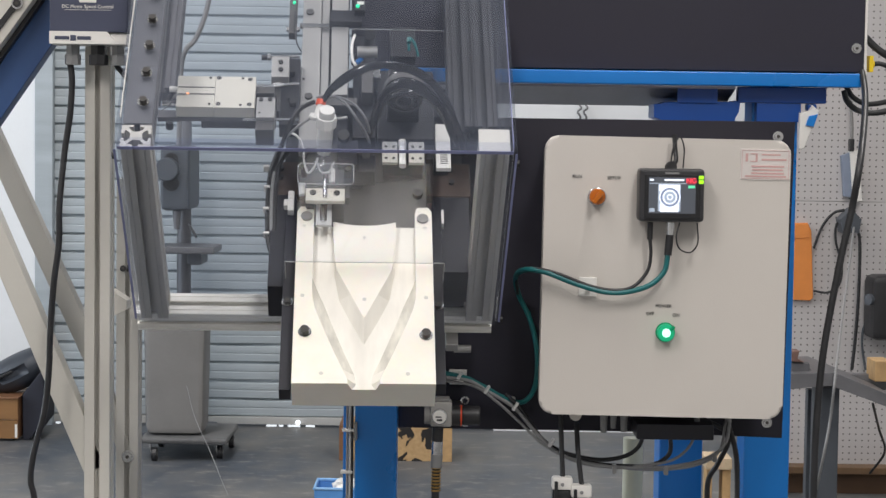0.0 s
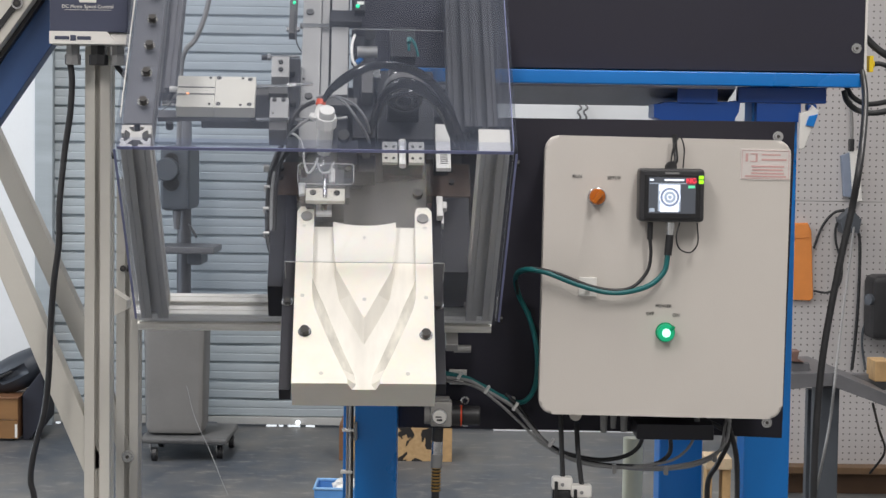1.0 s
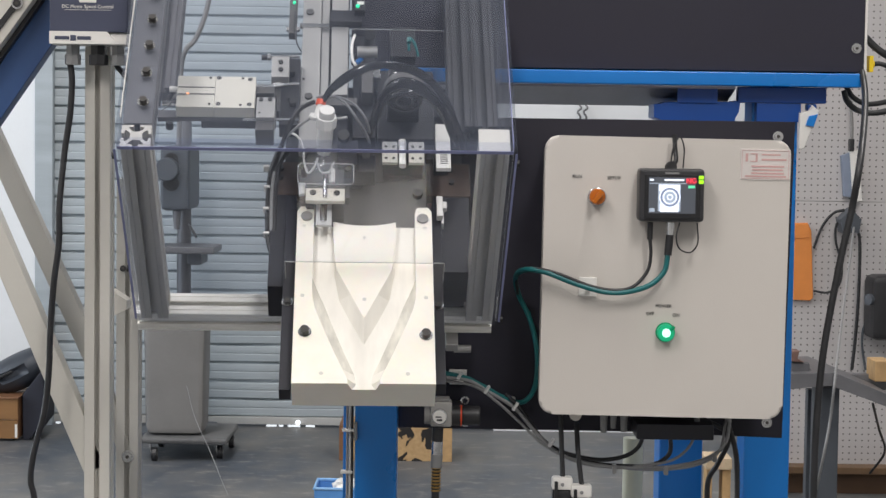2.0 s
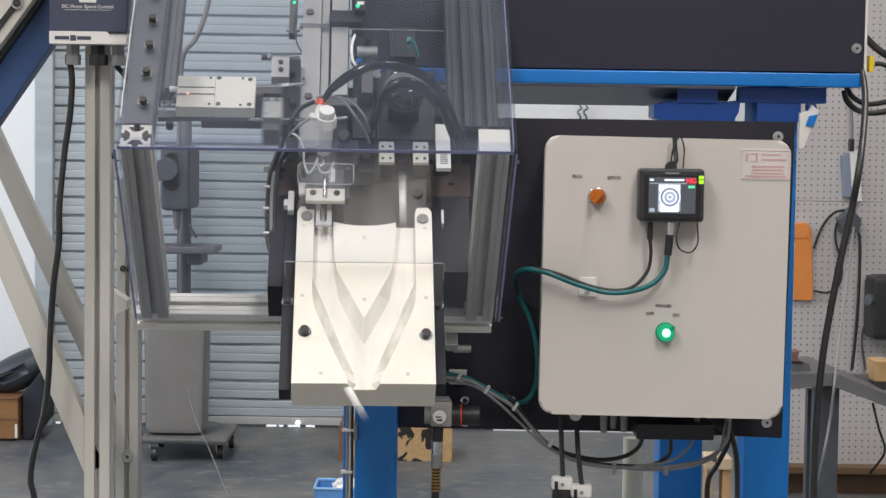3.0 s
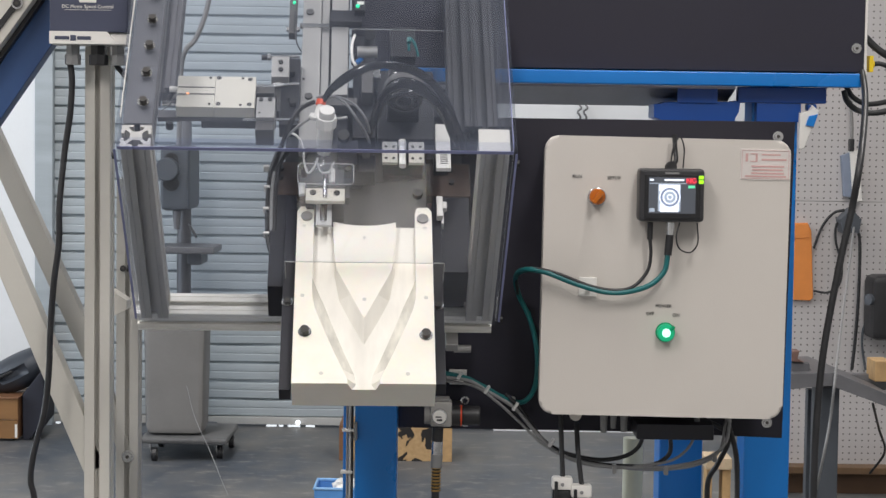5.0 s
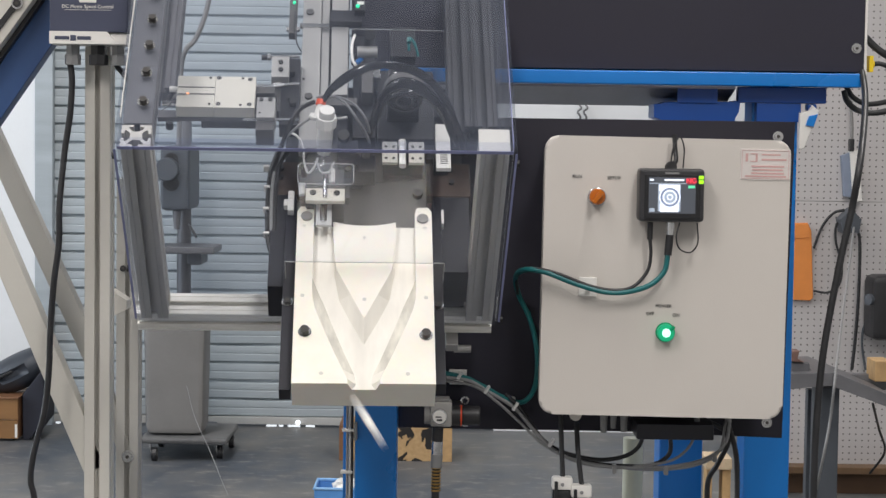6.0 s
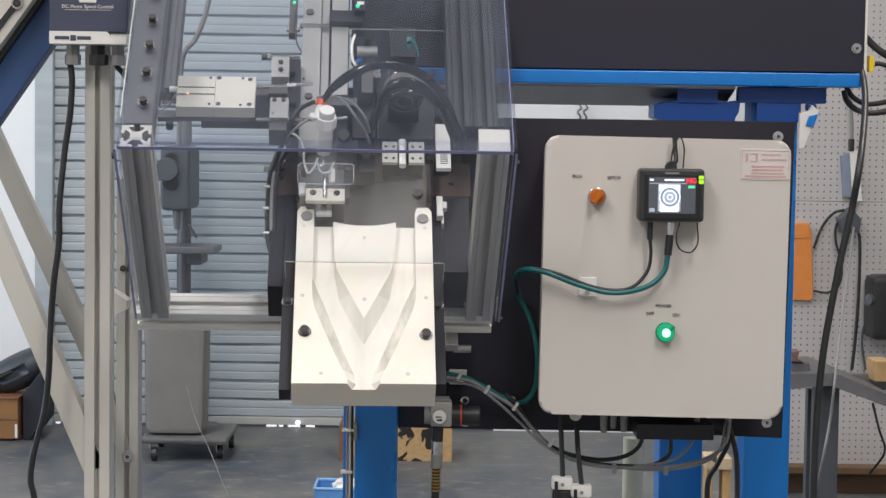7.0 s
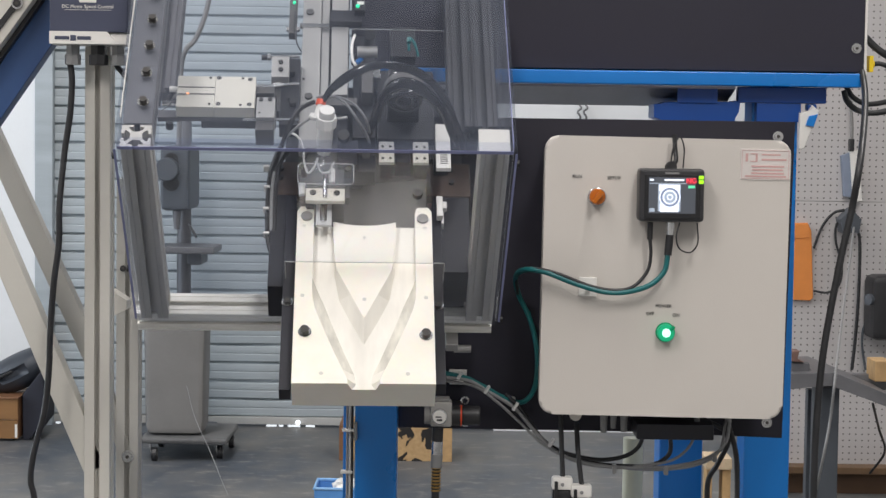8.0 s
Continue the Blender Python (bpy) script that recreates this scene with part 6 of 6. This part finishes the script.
def power_strip():
    p = thing("power_strip", "white and grey power strip hanging on the pegboard", "power strip")
    part("casing", prism([(1.7066, 1.4555), (1.7421, 1.4607), (1.7646, 1.2472), (1.7386, 1.2421), (1.7239, 1.2561)], 7.85, 7.898, 1, 0.004), WHITE_PLASTIC, p)
    part("side", prism([(1.6736, 1.4359), (1.7065, 1.4506), (1.7236, 1.2605), (1.6901, 1.2648)], 7.862, 7.898, 1, 0.003), DRIVE_GREY, p, "blue-grey side of the strip")
    part("plug", box((1.7034, 7.84, 1.4556), (1.7224, 7.88, 1.5077), 0.004), RUBBER, p)
    j = thing("junction_box", "dark junction box with cords on the pegboard", "junction box")
    part("box", prism([(1.6623, 1.1700), (1.7085, 1.2182), (1.7526, 1.1713), (1.7447, 1.1140), (1.6733, 1.1130)], 7.80, 7.898, 1, 0.006), DEEP_GREY, j)


DRIVE_GREY = mat("blue_grey_plastic", (0.22, 0.26, 0.34), 0.5)
power_strip()
far = 7.86
cable("extension_cord", [(1.5649, 7.8600, 1.0435), (1.5983, 7.8600, 1.1348), (1.6444, 7.8600, 1.1927), (1.6917, 7.8600, 1.2077)], 0.006, RUBBER, "dark cord looped on the pegboard")
cable("extension_cord", [(1.5696, 7.8600, 0.8641), (1.6295, 7.8600, 0.8577), (1.6764, 7.8600, 0.8895), (1.6861, 7.8600, 0.9735), (1.6597, 7.8600, 1.0688), (1.6578, 7.8600, 1.1404), (1.6857, 7.8600, 1.1646)], 0.005, RUBBER, "dark cord looped on the pegboard")
cable("extension_cord", [(1.7412, 7.8600, 1.1416), (1.7598, 7.8600, 1.0702), (1.7610, 7.8600, 0.8548), (1.7519, 7.8600, 0.6626), (1.7412, 7.8600, 0.5300)], 0.007, RUBBER, "dark cord hanging down the pegboard")
cable("extension_cord", [(1.7147, 7.8600, 1.4982), (1.7125, 7.8600, 1.5812), (1.7031, 7.8600, 1.6640), (1.6899, 7.8600, 1.7112)], 0.007, BIN_GREY, "grey cord above the power strip")
cable("extension_cord", [(1.8244, 7.8600, 0.7237), (1.7887, 7.8600, 0.7160), (1.7813, 7.8600, 0.6389), (1.7987, 7.8600, 0.5308)], 0.005, DEEP_GREY, "thin grey cord on the pegboard")
cable("extension_cord", [(1.6542, 7.0900, 0.4957), (1.7780, 7.5000, 0.3342), (1.8516, 7.7000, 0.2086), (1.8162, 7.8000, 0.0996)], 0.005, RUBBER, "thin dark cord below the bench")
cable("machine_cable", [(0.6789, 3.0500, 1.6116), (0.6732, 3.0000, 1.5765), (0.6511, 2.9000, 1.5302), (0.6214, 2.7900, 1.4658), (0.6114, 2.7900, 1.3981), (0.5980, 2.7900, 1.3301), (0.5848, 2.7900, 1.2534), (0.5748, 2.7900, 1.1850), (0.5689, 2.7900, 1.1165), (0.5658, 2.7900, 1.0392), (0.5657, 2.7900, 0.9444), (0.5703, 2.7900, 0.7712)], 0.0054, RUBBER, "thick black cable hanging from the cabinet end", seg=12)
cable("extension_lead", [(1.7293, 7.8400, 1.1543), (1.6660, 7.6000, 1.0377), (1.5574, 7.2000, 0.8642), (1.4015, 6.5800, 0.6872), (1.3860, 6.5800, 0.5152), (1.3602, 6.5800, 0.3527), (1.3742, 6.8000, 0.1669), (1.4812, 7.4725, 0.0000)], 0.0050, GREY_TUBE, "pale grey cord hanging beside the stand")
cable("coiled_cable", [(0.6566, 3.0800, 1.5827), (0.6627, 3.0800, 1.5642), (0.6817, 3.0800, 1.5496), (0.7097, 3.0800, 1.5463), (0.7467, 3.0800, 1.5542)], 0.0050, RUBBER, "black cable coil behind the beam end")
cable("coiled_cable", [(0.6625, 3.1000, 1.5926), (0.6762, 3.1000, 1.5722), (0.6999, 3.1000, 1.5613), (0.7325, 3.1000, 1.5655), (0.7604, 3.1000, 1.5753)], 0.0045, RUBBER, "black cable coil behind the beam end")
cable("coiled_cable", [(0.6895, 3.0800, 1.6701), (0.7067, 3.0800, 1.6537), (0.7257, 3.0800, 1.6410), (0.7587, 3.1000, 1.6312)], 0.0060, RUBBER, "black cable sheathed at the cabinet side")
cable("yellow_lead", [(0.7033, 3.0900, 1.6263), (0.7172, 3.0900, 1.6274), (0.7333, 3.0900, 1.6211), (0.7570, 3.0900, 1.6075)], 0.0042, RUBBER, "black lead on a yellow connector")
yc = thing("yellow_connector", "yellow plug on the side of the black cabinet", "connector")
part("shell", box((0.6949, 3.07, 1.6129), (0.7019, 3.09, 1.6397), 0.001), YELLOW, yc)
part("collar", cyl((0.7010, 3.0800, 1.6259), (0.7047, 3.0800, 1.6259), 0.006, 14), YELLOW, yc)
tag = thing("hanging_tag", "white and blue plastic sleeve hanging behind the post", "sleeve")
part("sleeve", prism([(0.5699, 1.5434), (0.5862, 1.5445), (0.5895, 1.5563), (0.6006, 1.5474), (0.5786, 1.4874), (0.5696, 1.4836)], 3.0, 3.012, 1, 0.002), WHITE_PLASTIC, tag)
part("band", prism([(0.5841, 1.5382), (0.5985, 1.5420), (0.5918, 1.5211), (0.5791, 1.5236)], 2.996, 3.005, 1, 0.001), BLUE, tag, "blue printed band")


def motions():
    local = MT @ Matrix.Translation((DIAL.x, DIAL.y, 0))
    # dial: one whole turn at each index
    def spin(k):
        return local @ pose(0, 0, 0, 0, 0, -60 * k)

    rows = [(0.0, local)]
    for t in (0.49, 3.62, 6.58):
        rows += [(t + 0.055 * k, spin(k)) for k in range(7)]
    rows.append((8.0, local))
    walk(DIAL_OB, rows)
    # the jaws stand apart from the drop of a fitting until the dial turns
    for jaw, dx in zip(JAWS, (-0.0050, 0.0063)):
        shut, apart = Matrix(), Matrix.Translation((dx, 0, 0))
        walk(jaw, [(0.0, shut), (2.90, shut), (2.96, apart), (3.68, apart), (3.76, shut), (7.36, shut), (7.42, apart), (8.0, apart)])
    # stop finger: swings below the dial plate from the left side to the right and back
    swing = [MT @ ARM_LEFT, MT @ pose(0.010, 0.078, -0.280, 0, 0, 60), MT @ pose(0.125, 0.074, -0.280, 0, 0, 120), MT @ ARM_RIGHT]
    rows = [(0.0, swing[0])]
    for t0, t1 in ((0.52, 2.2), (3.65, 5.2), (6.60, None)):
        rows += [(t0 + 0.1 * k, swing[k]) for k in range(4)]
        if t1:
            rows += [(t1 + 0.1 * k, swing[3 - k]) for k in range(4)]
    rows.append((8.0, swing[3]))
    walk(ARM_OB, rows)
    # tool slide strokes
    out = MT @ Matrix.Translation((0.0195, 0, 0))
    rows = [(0.0, MT)]
    for a, b in ((0.55, 1.10), (2.30, 2.95), (3.58, 4.24), (5.30, 5.90), (6.56, 7.41)):
        rows += [(a, MT), (a + 0.1, out), (b, out), (b + 0.1, MT)]
    rows.append((8.0, MT))
    walk(TOOL_SLIDE, rows)
    # gate strokes
    up = MT @ Matrix.Translation((0, 0.020, 0))
    rows = [(0.0, MT)]
    for a, b in ((0.44, 1.10), (2.30, 2.90), (3.60, 4.52), (5.30, 5.90), (6.52, 7.22)):
        rows += [(a, MT), (a + 0.07, up), (b, up), (b + 0.07, MT)]
    rows.append((8.0, MT))
    walk(GATE, rows)

    def at(x, y, z, rx=90, rz=0):
        return MT @ pose(x, y, z, rx, 0, rz)

    def world_pose(x, y, z, rx=0, ry=0):
        return pose(x, y, z, rx, ry)

    zf = NC - 0.009

    def slide(te, side, wide, lead):
        """Down one track, off the end at te, then falling free into the space below."""
        def on(u, a, n, turn):
            return at(CU + side * u, a, n, 90, -side * turn)

        lip = on(0.0165, -0.2215, zf - 0.004, 27)
        rows = lead + [(te - 0.20, on(0.058, 0.054, NC - 0.004, 0)), (te - 0.10, on(0.057, -0.040, zf - 0.003, 3)), (te - 0.05, on(0.044, -0.125, zf - 0.004, 22)), (te, lip)]
        for dt in [d for d in (0.03, 0.06, 0.10, 0.16, 0.24, 0.32, 0.39) if te + d < 7.99] + ([8.0 - te] if te > 7.6 else []):
            fall = Matrix.Translation((-side * (0.35 if wide else 0.78) * dt + 0.02 * te * dt, -0.90 * dt, -1.0 * dt - 4.9 * dt * dt))
            turned = Matrix.Translation(lip.translation) @ pose(0, 0, 0, 60 * dt + wide * 4 * dt, wide * 9 * dt) @ Matrix.Translation(-lip.translation)
            rows.append((te + dt, fall @ turned @ lip))
        return rows + ([(8.0, rows[-1][1])] if te <= 7.6 else [])

    for k, (ob, te) in enumerate(zip(FITTINGS[:4], (1.30, 3.00, 5.973, 7.455))):
        wait = at(CU - 0.058, 0.165 + 0.042 * k, -0.2445)
        walk(ob, slide(te, -1, 45 if te > 7 else 0, [(0.0, wait), (te - 0.30, wait)]))
    # the fitting in the nest: indexed in, then dropped on the other track
    nx, ny, nz = 0.1223, 0.2026, -0.227

    def nested(ob, t_in, t_spin, te, wide=0.0):
        """Rides in the nest, then drops on to the other track and slides off its end."""
        start, back = at(nx, ny, nz), local.inverted()
        rows = [(0.0, start)]
        if t_in is not None:
            low = Matrix.Translation(MT.to_3x3() @ Vector((0, 0, -0.05)))
            rows = [(0.0, low @ spin(3) @ back @ start), (t_in + 0.11, low @ spin(3) @ back @ start)] + [(t_in + 0.055 * k, spin(k) @ back @ start) for k in (4, 5, 6)]
        if t_spin is not None:
            rows += [(t_spin + 0.055 * k, spin(k) @ back @ start) for k in range(7)]
        rows += [(te - 0.34, start), (te - 0.275, at(nx, 0.115, -0.234))]
        walk(ob, slide(te, 1, wide, rows))

    nested(FITTINGS[4], None, 0.49, 3.277)
    nested(FITTINGS[5], 3.62, 6.58, 7.73, 50)


motions()
